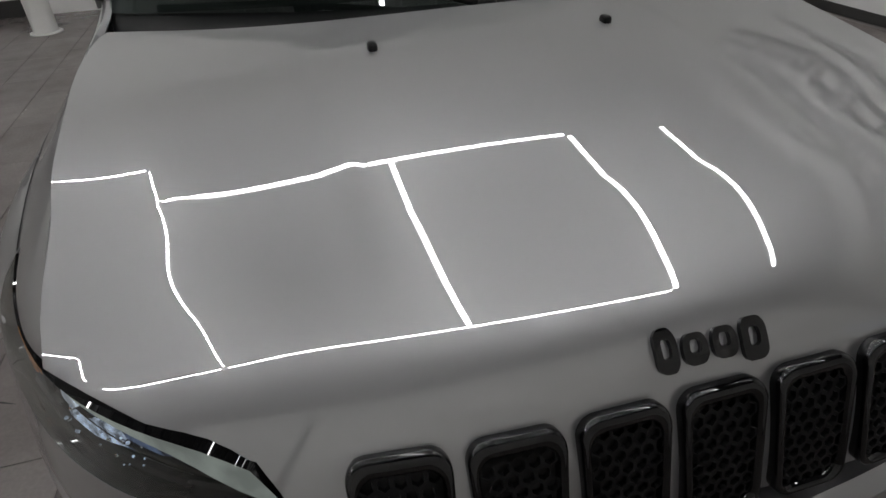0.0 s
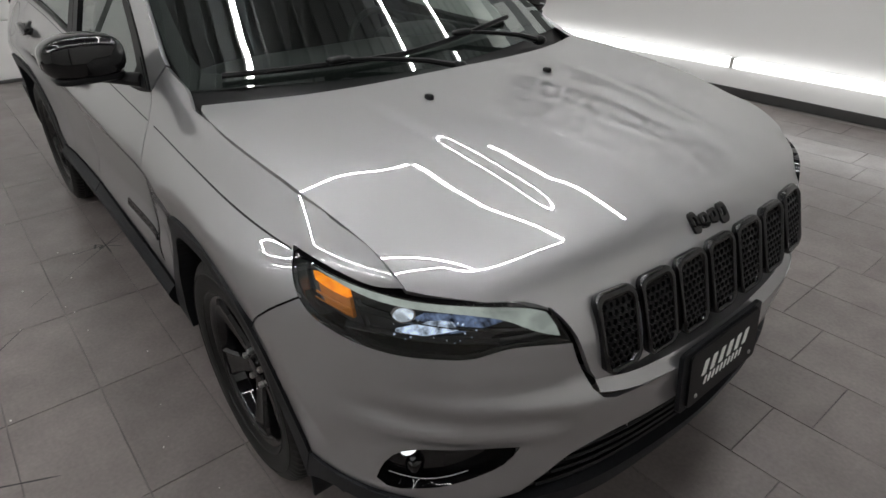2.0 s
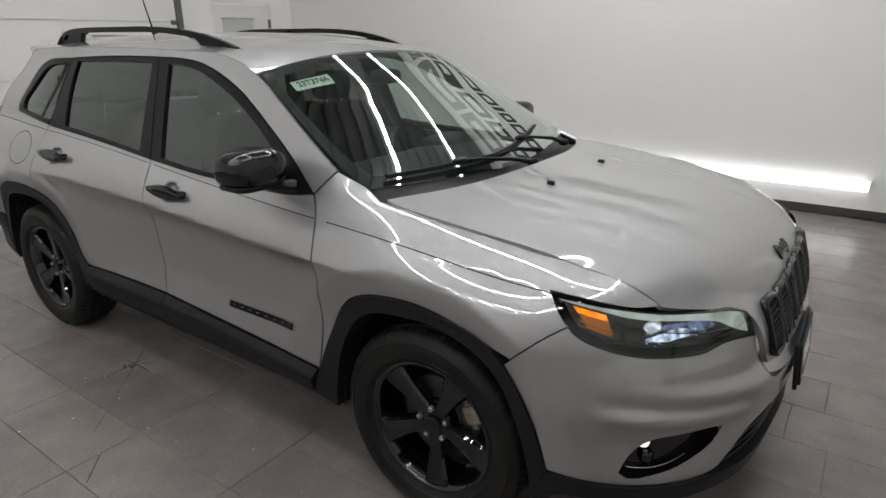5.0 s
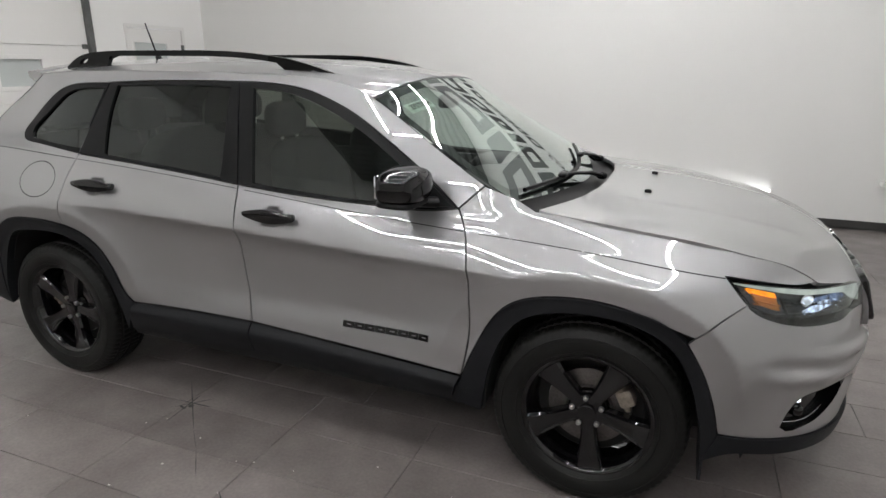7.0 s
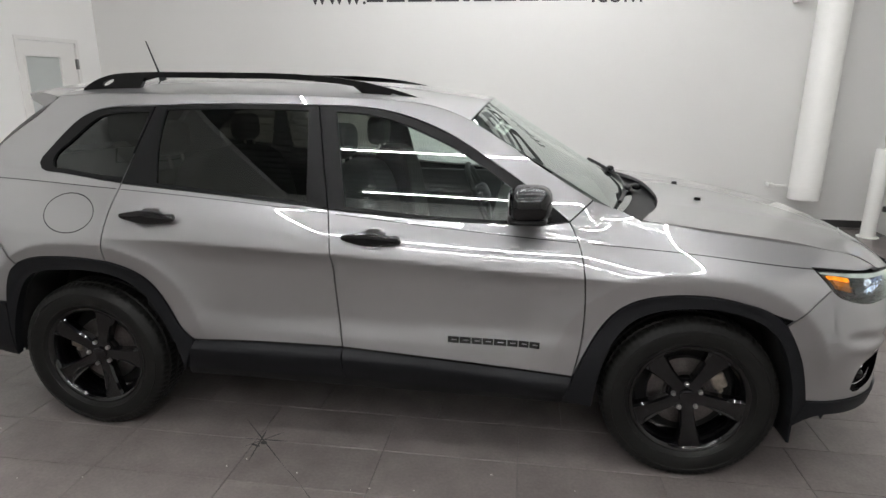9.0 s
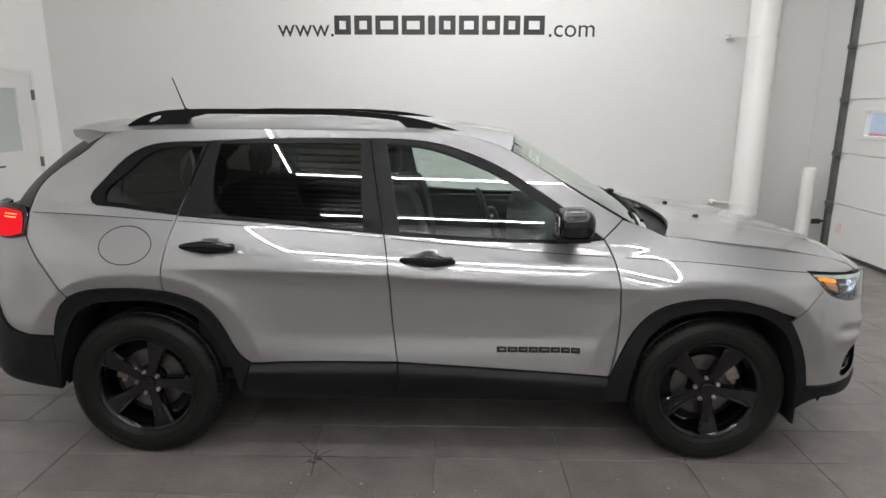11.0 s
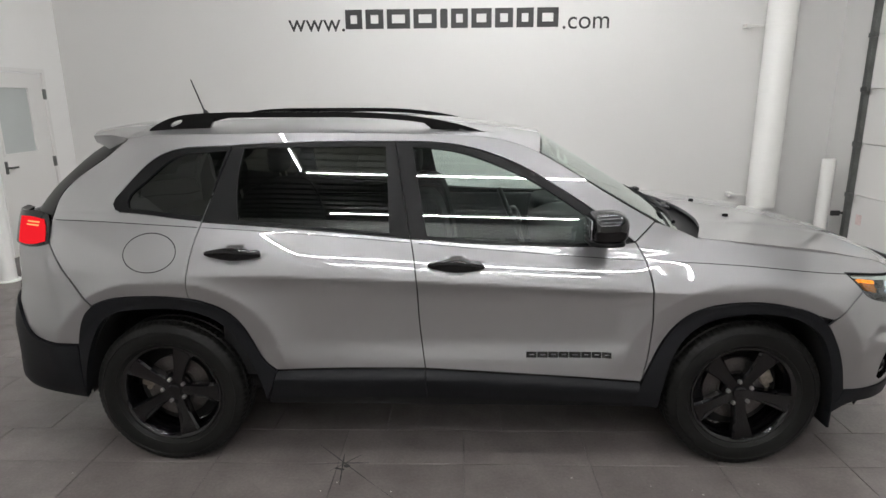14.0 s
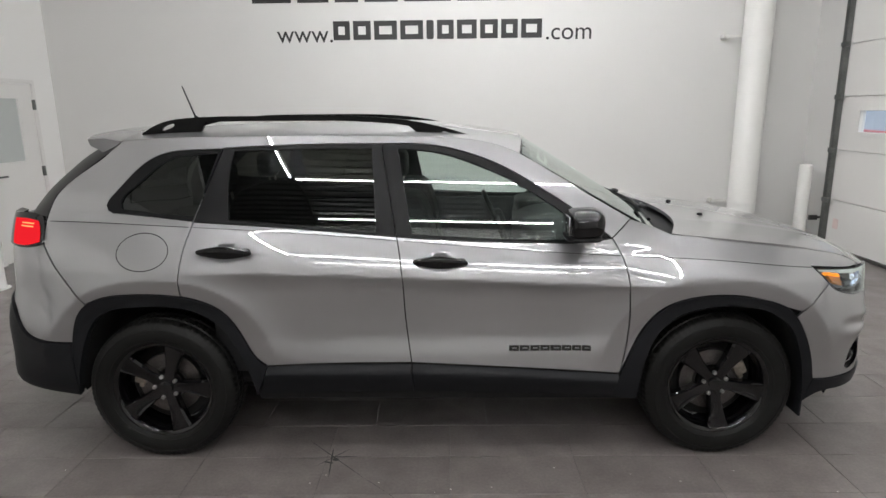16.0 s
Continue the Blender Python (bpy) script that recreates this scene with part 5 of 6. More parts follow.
    part("fog_light", blob(bmesh.new(), c, (0.018, 0.021, 0.008), (0.8, 0.8), 14, 8), FOGBEAM, fb)

    # ---- headlamp ----
    hl = panel("headlamp", inset(HEADLAMP, -0.004), side_map(sgn, -0.052), GLOSS, car, 0.04, depth=0, shrink=0, label="headlamp with an amber marker and bright bluish beam")
    bm = bmesh.new()
    prev = None
    for a, z in HEADLAMP + HEADLAMP[:1]:
        cur = [bm.verts.new(side_point(sgn, a, z, o)) for o in (0.0015, -0.056)]
        if prev:
            bm.faces.new((prev[0], cur[0], cur[1], prev[1]))
        prev = cur
    part("lamp_rim", bm, GLOSS, hl)
    panel("black_border", HEADLAMP, side_map(sgn, -0.004), GLOSS, hl, 0.03, [inset(HEADLAMP, 0.0068)], 0.006, 0)
    lens = panel("lens", HEADLAMP, side_map(sgn, 0.0015), CLEAR, hl, 0.03, depth=0, shrink=0.001, label="clear lens")
    lens.visible_shadow = False
    drl = loop([(1.792, 0.934), (1.857, 0.929), (1.95, 0.921), (2.02, 0.9155), (2.095, 0.9105), (2.19, 0.9075), (2.293, 0.9005), (2.352, 0.892), (2.397, 0.875), (2.424, 0.842), (2.441, 0.812)],
               [(2.437, 0.812), (2.405, 0.822), (2.36, 0.842), (2.32, 0.862), (2.272, 0.875), (2.166, 0.886), (2.073, 0.890), (1.995, 0.897), (1.905, 0.913), (1.82, 0.927)], [(1.82, 0.927), (1.792, 0.932)])
    panel("light_guide", drl, side_map(sgn, -0.010), WHITE_LAMP, hl, 0.02, depth=0.02, shrink=0, label="pale white light guide")
    amb = loop([(1.838, 0.915), (1.88, 0.909), (1.936, 0.899)], [(1.936, 0.899), (1.944, 0.884)], [(1.944, 0.884), (1.90, 0.891), (1.852, 0.902)], [(1.852, 0.902), (1.838, 0.915)])
    panel("amber_marker", amb, side_map(sgn, -0.014), AMBER, hl, 0.02, depth=0.02, shrink=0, label="glowing amber marker")
    amb2 = loop([(1.855, 0.898), (1.90, 0.889), (1.946, 0.880)], [(1.946, 0.880), (1.960, 0.840)], [(1.960, 0.840), (1.925, 0.848), (1.885, 0.862)], [(1.885, 0.862), (1.855, 0.898)])
    panel("amber_reflector", amb2, side_map(sgn, -0.02), AMBERPLASTIC, hl, 0.02, depth=0.02, shrink=0)
    for zo, w in ((0.0, 0.0025), (-0.012, 0.0015)):
        pts = [side_point(sgn, 1.86 + 0.10 * i / 6, 0.880 - 0.022 * i / 6 + zo, -0.017) for i in range(7)]
        part("amber_rib", tube(bmesh.new(), pts, w, 5), AMBERPLASTIC, hl)
    # projector lens; its scattered light and glints are added as glowing ramp, wash and specks
    eye_ = [(2.081 + 0.024 * math.cos(q) + 0.003 * math.sin(q), 0.866 + 0.0135 * math.sin(q)) for q in np.linspace(0, 2 * math.pi, 25)[:-1]]
    panel("projector_bezel", inset(np.array(eye_), -0.006), side_map(sgn, -0.022), CHROME, hl, 0.02, depth=0.02, shrink=0, label="chrome projector ring")
    panel("beam", eye_, side_map(sgn, -0.018), BEAM, hl, 0.02, depth=0.006, shrink=0, label="bright bluish-white LED")
    ramp = loop([(2.062, 0.826), (2.10, 0.822), (2.16, 0.830), (2.209, 0.841)], [(2.209, 0.841), (2.196, 0.858)], [(2.196, 0.858), (2.160, 0.860), (2.128, 0.853), (2.095, 0.842), (2.062, 0.832)], [(2.062, 0.832), (2.062, 0.826)])
    panel("beam", ramp, side_map(sgn, -0.020), BEAMSOFT, hl, 0.02, depth=0.006, shrink=0)
    wash = loop([(2.10, 0.827), (2.17, 0.828), (2.25, 0.840), (2.31, 0.854)], [(2.31, 0.854), (2.28, 0.868), (2.20, 0.874), (2.13, 0.872)], [(2.13, 0.872), (2.10, 0.850), (2.10, 0.827)])
    panel("beam", wash, side_map(sgn, -0.024), BEAMFAINT, hl, 0.02, depth=0.004, shrink=0)
    random.seed(5)
    for k in range(22):
        a, z = 2.06 + 0.20 * random.random(), 0.815 + 0.05 * random.random()
        c = side_point(sgn, a, z, -0.015 + 0.004 * random.random())
        r = random.uniform(0.0012, 0.0030)
        part("reflector_facet", blob(bmesh.new(), c, (r, r, r * 0.8), (1.0, 1.0), 6, 4), BEAMSOFT if k % 3 else CHROME, hl, smooth=False, angle=None)
    # dark housing tub behind the lenses
    tub = inset(np.array(HEADLAMP), 0.012)
    panel("housing", tub, side_map(sgn, -0.034), TRIM, hl, 0.03, depth=0, shrink=0, label="dark grey lamp housing")
    for (a0, z0), (a1, z1), r, mt in (((1.965, 0.872), (2.045, 0.862), 0.004, GLOSS), ((1.97, 0.862), (2.36, 0.832), 0.005, GLOSS), ((1.94, 0.824), (2.30, 0.812), 0.008, SATIN), ((2.20, 0.812), (2.42, 0.818), 0.006, GLOSS), ((1.965, 0.880), (2.0, 0.815), 0.006, GLOSS)):
        pts = [side_point(sgn, a0 + (a1 - a0) * i / 10, z0 + (z1 - z0) * i / 10, -0.024) for i in range(11)]
        part("bezel_bar", tube(bmesh.new(), pts, r, 6), mt, hl)

# ---- grille slots, badge, plate ----


def hood_panel(name, outline, mat, parent, out, holes=(), depth=0.01, step=0.012, label=""):
    """A piece laid on the nose; outline in (across, height)."""
    conv = lambda l: [(hood_p(y, z=z), y) for y, z in l]
    mp = hood_map(out)
    bm = cut_panel(conv(outline), mp, step, [conv(h) for h in holes])
    return part(name, fold(facing(bm, (1.7, 0, 0.6)), depth), mat, parent, label, angle=40)


def rounded(cy, cz, w, h, r, lean=0.0, n=5):
    pts = []
    for sy, sz, a0 in ((1, 1, 0), (-1, 1, 90), (-1, -1, 180), (1, -1, 270)):
        for k in range(n + 1):
            a = radians(a0 + 90 * k / n)
            y, z = sy * (w / 2 - r) + r * math.cos(a), sz * (h / 2 - r) + r * math.sin(a)
            pts.append((cy + y * (1 - lean * z / h), cz + z))
    return pts


def slot_ring(outer, inner):
    """A bevelled ring that follows the nose between two outlines."""
    bm = bmesh.new()
    rings = []
    for k, out in ((0.0, 0.0), (0.0, 0.009), (0.05, 0.0145), (0.16, 0.0185), (0.40, 0.0200), (0.66, 0.0185), (0.86, 0.0145), (0.97, 0.009), (1.0, 0.002)):
        mp = hood_map(out)
        pts = [(y0 + (y1 - y0) * k, z0 + (z1 - z0) * k) for (y0, z0), (y1, z1) in zip(outer, inner)]
        q = mp(np.array([hood_p(y, z=z) for y, z in pts]), np.array([y for y, z in pts]))
        rings.append([bm.verts.new(v) for v in q])
    n = len(outer)
    for a, c in zip(rings, rings[1:]):
        for j in range(n):
            bm.faces.new((a[j], a[(j + 1) % n], c[(j + 1) % n], c[j]))
    bmesh.ops.recalc_face_normals(bm, faces=bm.faces[:])
    return part("slot_frame", bm, GLOSS, grille, angle=60)


grille = bpy.data.objects.new("grille", None)
scene.collection.objects.link(grille)
grille.parent = car
tagged(grille, "seven-slot gloss black grille")
for k in range(-3, 4):
    cy, top, bot = 0.005 + 0.131 * k, 0.874 + 0.004 * (k / 3)**2, 0.694 + 0.016 * (k / 3)**2
    cz, hh = (top + bot) / 2, top - bot
    outer, inner = rounded(cy, cz, 0.112, hh, 0.024, -0.10, 7), rounded(cy, cz - 0.004, 0.086, hh - 0.034, 0.018, -0.10, 7)
    fr = slot_ring(outer, inner)
    hood_panel("slot_back", rounded(cy, cz - 0.004, 0.09, hh - 0.03, 0.018, -0.10), DARK, grille, 0.003, depth=0, step=0.03)
    bm = bmesh.new()
    mp, s = hood_map(0.011), 0.0105
    ml = hood_map(0.0045)
    for r in range(int((hh - 0.03) / (1.5 * s)) + 1):
        for c in range(-3, 4):
            y0, z0 = cy + (c + 0.5 * (r % 2)) * s * 1.732, bot + 0.016 + r * 1.5 * s
            if abs(y0 - cy) > 0.040 or z0 > top - 0.018:
                continue
            p0 = hood_p(y0, z=z0)
            dp = (hood_p(y0, z=z0 - 0.005) - hood_p(y0, z=z0 + 0.005)) / 0.010
            ang = [radians(60 * q + 30) for q in range(6)]
            def ring(rad, m_):
                ps = np.array([p0 - dp * rad * math.sin(a) for a in ang])
                yv = np.array([y0 + rad * math.cos(a) for a in ang])
                return [bm.verts.new(v) for v in m_(ps, yv)]
            o, i, l = ring(s * 0.99, mp), ring(s * 0.74, mp), ring(s * 0.60, ml)
            for q in range(6):
                w = (q + 1) % 6
                bm.faces.new((o[q], o[w], i[w], i[q]))
                bm.faces.new((i[q], i[w], l[w], l[q]))
    part("slot_mesh", facing(bm, (1.7, 0, 0.6)), SATIN, fr, "black honeycomb insert", smooth=False, angle=None)

for y0, y1, z0, z1 in ((-0.072, -0.043, 0.894, 0.934), (-0.037, -0.003, 0.897, 0.926), (0.003, 0.037, 0.897, 0.926), (0.043, 0.078, 0.887, 0.928)):
    hood_panel("nose_badge", rounded((y0 + y1) / 2, (z0 + z1) / 2, y1 - y0, z1 - z0, 0.012), GLOSS, car, 0.007, [rounded((y0 + y1) / 2, (z0 + z1) / 2 + 0.003, (y1 - y0) * 0.42, (z1 - z0) * 0.42, 0.004)], depth=0.008, step=0.02)

plate = bpy.data.objects.new("front_plate", None)
scene.collection.objects.link(plate)
plate.parent = car
plate.matrix_basis = pose(2.352, -0.022, 0.585, -6, 0, 90)
tagged(plate, "black dealer plate with white bars")
bm = plaque(bmesh.new(), 0.37, 0.165, 0.012, 0.012)
for v in bm.verts:
    v.co.y += 0.020
part("bracket", bm, CLAD, plate)
bm = plaque(bmesh.new(), 0.325, 0.148, 0.006, 0.012)
for v in bm.verts:
    v.co.y += 0.006
part("plate", bm, SATIN, plate)
for x0, x1, z0, z1 in ((-0.115, 0.115, -0.004, 0.036), (-0.100, 0.085, -0.034, -0.012)):
    n = 6 if z1 > 0.02 else 10
    for i in range(n):
        w = (x1 - x0) / n
        bm = plaque(bmesh.new(), w * 0.5, z1 - z0, 0.0012, 0.003)
        for v in bm.verts:
            v.co.x += x0 + w * (i + 0.5) + v.co.z * 0.35
            v.co.z += (z0 + z1) / 2
        part("plate_bar", bm, PIPEWHITE, plate, smooth=False, angle=None)
for sx in (-0.13, 0.13):
    part("plate_screw", blob(bmesh.new(), (sx, -0.001, -0.05), (0.006, 0.003, 0.006), (0.9, 0.9), 10, 6), STEEL, plate)

# washer jets on the hood
for y in (-0.25, 0.25):
    c = hm(np.array([hood_p(y, x=1.462)]), np.array([y]))[0]
    bm = blob(bmesh.new(), (c[0], c[1], c[2] + 0.004), (0.015, 0.010, 0.010), (0.6, 0.6), 16, 8)
    part("washer_jet", bm, SATIN, car)


# ---- wheels ----
HUB_Z, TYRE_R = 0.356, 0.362


def wheel(x, y, sgn, spin):
    """A wheel standing on the floor; sgn: which way its face looks (-1: towards -y)."""
    w = bpy.data.objects.new("wheel", None)
    scene.collection.objects.link(w)
    w.parent = car
    w.matrix_basis = pose(x, y, HUB_Z, 0, spin, 0 if sgn < 0 else 180)
    R = TYRE_R
    prof = [(-0.098, 0.243), (-0.108, 0.252), (-0.116, 0.275), (-0.1195, 0.300), (-0.117, 0.322), (-0.1155, 0.324), (-0.108, 0.342), (-0.100, 0.3525), (-0.088, 0.357), (-0.072, R - 0.001), (-0.068, R - 0.008),
            (-0.060, R - 0.008), (-0.056, R), (-0.012, R), (-0.009, R - 0.008), (0.009, R - 0.008), (0.012, R), (0.056, R), (0.060, R - 0.008), (0.068, R - 0.008), (0.072, R - 0.001),
            (0.100, 0.3525), (0.116, 0.325), (0.1195, 0.300), (0.108, 0.252), (0.098, 0.243), (0.09, 0.225), (-0.09, 0.225)]

    def tread(k, j):
        # blocks across the shoulders and the ribs
        if 6 <= j <= 9 or 20 <= j <= 21:
            return -0.004 if k % 3 == 0 else 0
        if j in (12, 13, 16, 17):
            return -0.004 if k % 3 == 1 else 0
        return 0
    tyre = part("tyre", lathe(bmesh.new(), prof, 228, wave=tread, closed=True), RUBBER, w, "worn black tyre", angle=35)
    bm = bmesh.new()
    for r0, y0 in ((0.262, -0.1125), (0.318, -0.1185)):
        lathe(bm, [(y0 + 0.002, r0 - 0.003), (y0 - 0.0012, r0 - 0.001), (y0 - 0.0012, r0 + 0.001), (y0 + 0.002, r0 + 0.003)], 72)
    part("sidewall_rib", bm, RUBBER, tyre)
    rim = part("rim", lathe(bmesh.new(), [(0.09, 0.232), (-0.02, 0.205), (-0.06, 0.214), (-0.085, 0.222), (-0.094, 0.228), (-0.100, 0.236), (-0.101, 0.243), (-0.096, 0.247), (-0.088, 0.245)], 72), GLOSS, w, "gloss black alloy rim", angle=30)
    # five flared spokes with raised edges
    for k in range(5):
        bm = bmesh.new()
        rows = []
        for r, wd, f, dip in ((0.030, 0.026, -0.064, 0.0), (0.060, 0.028, -0.066, 0.0), (0.095, 0.029, -0.071, 0.002), (0.13, 0.033, -0.078, 0.003), (0.165, 0.040, -0.085, 0.004), (0.195, 0.047, -0.091, 0.004), (0.222, 0.054, -0.094, 0.003), (0.232, 0.057, -0.090, 0.002)):
            row = []
            for c, d in ((-1.0, 0.045), (-1.0, 0.010), (-0.80, 0.0), (-0.52, dip), (0.52, dip), (0.80, 0.0), (1.0, 0.010), (1.0, 0.045)):
                row.append(bm.verts.new((c * wd, f + d, r)))
            rows.append(row)
        for a, c in zip(rows, rows[1:]):
            for j in range(7):
                bm.faces.new((a[j], a[j + 1], c[j + 1], c[j]))
        bmesh.ops.transform(bm, matrix=Matrix.Rotation(radians(72 * k), 4, "Y"), verts=bm.verts[:])
        bmesh.ops.recalc_face_normals(bm, faces=bm.faces[:])
        part("spoke", facing(bm, (0, 0.2, 0)), GLOSS, rim, angle=28)
    part("hub", lathe(bmesh.new(), [(0.02, 0.074), (-0.050, 0.074), (-0.060, 0.068), (-0.063, 0.034), (-0.0625, 0.0001)], 40), GLOSS, rim, angle=30)
    part("centre_cap", lathe(bmesh.new(), [(-0.06, 0.033), (-0.072, 0.031), (-0.0745, 0.025), (-0.075, 0.0001)], 32), GLOSS, rim, angle=30)
    for k in range(5):
        a = radians(72 * k + 36)
        bm = bmesh.new()
        lathe(bm, [(-0.060, 0.0105), (-0.074, 0.0098), (-0.077, 0.006), (-0.0775, 0.0001)], 6)
        bmesh.ops.translate(bm, vec=(0.057 * math.sin(a), 0, 0.057 * math.cos(a)), verts=bm.verts[:])
        part("wheel_nut", bm, STEEL, rim, "steel nut", smooth=False, angle=None)
    disc = part("brake_disc", lathe(bmesh.new(), [(0.0, 0.075), (-0.022, 0.08), (-0.022, 0.085), (-0.014, 0.09), (-0.014, 0.155), (0.0, 0.157), (0.012, 0.155), (0.012, 0.075)], 48), DISC, w, "worn steel brake disc", angle=30)
    ang = radians(65 if x > 0 else -75)
    bm = box(bmesh.new(), -0.035, 0.035, -0.035, 0.03, 0.115, 0.175, 0.012)
    box(bm, -0.055, 0.055, -0.028, 0.02, 0.125, 0.150, 0.008)
    bmesh.ops.transform(bm, matrix=Matrix.Rotation(ang - radians(spin), 4, "Y"), verts=bm.verts[:])
    part("brake_caliper", bm, RUST, w, "grey brake caliper")
    part("back_plate", lathe(bmesh.new(), [(0.03, 0.21), (0.02, 0.20), (0.02, 0.0001)], 40), DARK, w)
    return w


for x, spin in ((1.354, 29), (-1.354, 19)):
    wheel(x, -0.792, -1, spin)
    wheel(x, 0.792, 1, spin)

# wheel housings, floor pan
for sgn in (-1, 1):
    for arch in (F_ARCH_IN, R_ARCH_IN):
        line = curve(A(arch))
        bm = bmesh.new()
        prev = None
        for a, z in line:
            o = side_point(sgn, a, z, -0.03)
            cur = [bm.verts.new(o), bm.verts.new((o.x, sgn * 0.60, z + 0.01))]
            if prev:
                bm.faces.new((prev[0], cur[0], cur[1], prev[1]))
            prev = cur
        part("wheel_housing", bm, DARK, car, angle=None)
        part("wheel_housing", boxed(arch[0][0] - 0.02, arch[-1][0] + 0.02, sgn * 0.60 - 0.005, sgn * 0.60 + 0.005, 0.24, 0.82), DARK, car, angle=None)
    # mud flap behind the arch
    bm = boxed(1.752, 1.765, min(sgn * 0.70, sgn * 0.90), max(sgn * 0.70, sgn * 0.90), 0.20, 0.36, 0.004)
    part("air_deflector", bm, CLAD, car, angle=None)
part("floor_pan", boxed(-1.95, 2.0, -0.60, 0.60, 0.24, 0.34, 0.02), DARK, car, angle=None)
part("floor_pan", boxed(-0.86, 0.94, -0.86, 0.86, 0.29, 0.345, 0.01), DARK, car, angle=None)

# ---- exterior trim ----
def on_side(name, outline, mat, parent, sgn, out, depth=0.003, step=0.03, holes=(), label=""):
    return panel(name, outline, side_map(sgn, out), mat, parent, step, holes, depth, 0, label)


def oval(x, z, rx_, rz, n=40, ex_=1.0):
    f = lambda v: math.copysign(abs(v)**ex_, v)
    return [(x + rx_ * f(math.cos(2 * math.pi * k / n)), z + rz * f(math.sin(2 * math.pi * k / n))) for k in range(n)]


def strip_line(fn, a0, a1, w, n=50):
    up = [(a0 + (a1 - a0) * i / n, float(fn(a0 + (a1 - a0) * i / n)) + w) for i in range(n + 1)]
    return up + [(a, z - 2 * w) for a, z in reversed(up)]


doors = [o for o in car.children if o.name.startswith("front_door")]
rdoors = [o for o in car.children if o.name.startswith("rear_door")]
for sgn, fd, rd in zip((-1, 1), doors, rdoors):
    # thin dark strips draw the shade of the body crease
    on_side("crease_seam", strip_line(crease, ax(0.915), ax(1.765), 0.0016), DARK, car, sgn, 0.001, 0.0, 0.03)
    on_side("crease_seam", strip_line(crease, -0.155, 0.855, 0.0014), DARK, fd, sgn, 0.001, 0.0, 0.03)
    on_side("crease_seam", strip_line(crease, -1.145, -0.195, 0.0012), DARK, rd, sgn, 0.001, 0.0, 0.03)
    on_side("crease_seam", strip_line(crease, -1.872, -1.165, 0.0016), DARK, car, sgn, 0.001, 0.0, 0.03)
    if sgn < 0:
        ring = oval(-1.370, 1.053, 0.1235, 0.0835)
        on_side("fuel_flap_gap", ring, DARK, car, sgn, 0.0008, 0.0, 0.03, [oval(-1.370, 1.053, 0.1195, 0.0795)])
    for xc, zc, par in ((0.014, 0.996, fd), (-0.983, 1.051, rd)):
        # grip, cup and lock of a door handle
        base = side_point(sgn, xc + 0.11, zc)
        base.x = side_point(sgn, xc, zc).x
        e = bpy.data.objects.new("door_handle", None)
        scene.collection.objects.link(e)
        e.parent = par
        tagged(e, "gloss black pull handle")

        def bow(p):
            return (p.x, p.y * (1 - 0.35 * p.x * p.x), p.z * (0.66 + 0.62 * (1 - p.x * p.x)**2) - 0.16 * p.x)
        bm = blob(bmesh.new(), (base.x, base.y + sgn * 0.030, zc), (0.128, 0.016, 0.023), (0.55, 0.45), 32, 14, bow)
        part("grip", bm, GLOSS, e)
        for dx in (-0.095, 0.095):
            part("mount", blob(bmesh.new(), (base.x + dx, base.y + sgn * 0.012, zc - 0.002), (0.024, 0.022, 0.017), (0.7, 0.7), 16, 8), GLOSS, e)
    # name badge on the door, as plain blocks
    widths = [0.9, 0.9, 0.85, 0.85, 1.0, 0.85, 0.8, 0.8]
    if sgn < 0:
        x0, tot = 0.338, 0.388
        k = tot / (sum(widths) + 0.07 * 7)
        xx = x0
        for wd in widths:
            l = [((xx), 0.551), ((xx + wd * k), 0.5505), ((xx + wd * k), 0.5765), ((xx), 0.577)]
            hl_ = [((xx + wd * k * 0.3), 0.5615), ((xx + wd * k * 0.8), 0.5615), ((xx + wd * k * 0.8), 0.5665), ((xx + wd * k * 0.3), 0.5665)]
            on_side("badge_block", l, GLOSS, fd, sgn, 0.006, 0.006, 0.03, [hl_])
            xx += (wd + 0.07) * k

    # mirror
    e = bpy.data.objects.new("door_mirror", None)
    scene.collection.objects.link(e)
    e.parent = fd
    tagged(e, "gloss black door mirror")

    def cap(p):
        # flat towards the rear, rounded and lower towards the outer end
        x = p.x if p.x > 0 else p.x * 0.72
        return (x * (1 - 0.12 * max(-p.y * -sgn, 0)), p.y, p.z * (1.0 - 0.16 * (p.y * sgn)**2) + 0.05 * p.x)
    bm = blob(bmesh.new(), (0.648, sgn * 0.962, 1.180), (0.098, 0.116, 0.069), (0.62, 0.5), 36, 20, cap)
    part("cap", bm, GLOSS, e)
    bm = blob(bmesh.new(), (0.652, sgn * 0.958, 1.121), (0.078, 0.102, 0.016), (0.6, 0.5), 28, 10)
    part("lower_shell", bm, SATIN, e)
    bm = tube(bmesh.new(), [(0.655, sgn * 0.93, 1.118), (0.69, sgn * 0.87, 1.105), (0.73, sgn * 0.825, 1.10)], [0.028, 0.026, 0.030], 10, flat=0.75)
    part("arm", bm, SATIN, e)
    bm = boxed(0.577, 0.583, sgn * 0.962 - 0.074, sgn * 0.962 + 0.074, 1.140, 1.220, 0.002)
    part("mirror_glass", bm, CHROME, e)
    sail = loop(A([(0.63, 1.083), (0.80, 1.088)]), A([(0.80, 1.088), (0.70, 1.165)]), A([(0.70, 1.165), (0.675, 1.125), (0.63, 1.083)]))
    on_side("sail_panel", sail, SATIN, e, sgn, 0.007, 0.01)

    # roof rail
    top = [(-1.47, 1.583), (-1.42, 1.612), (-1.346, 1.640), (-1.22, 1.657), (-0.847, 1.662), (-0.244, 1.645), (0.028, 1.598), (0.14, 1.563), (0.21, 1.536)]
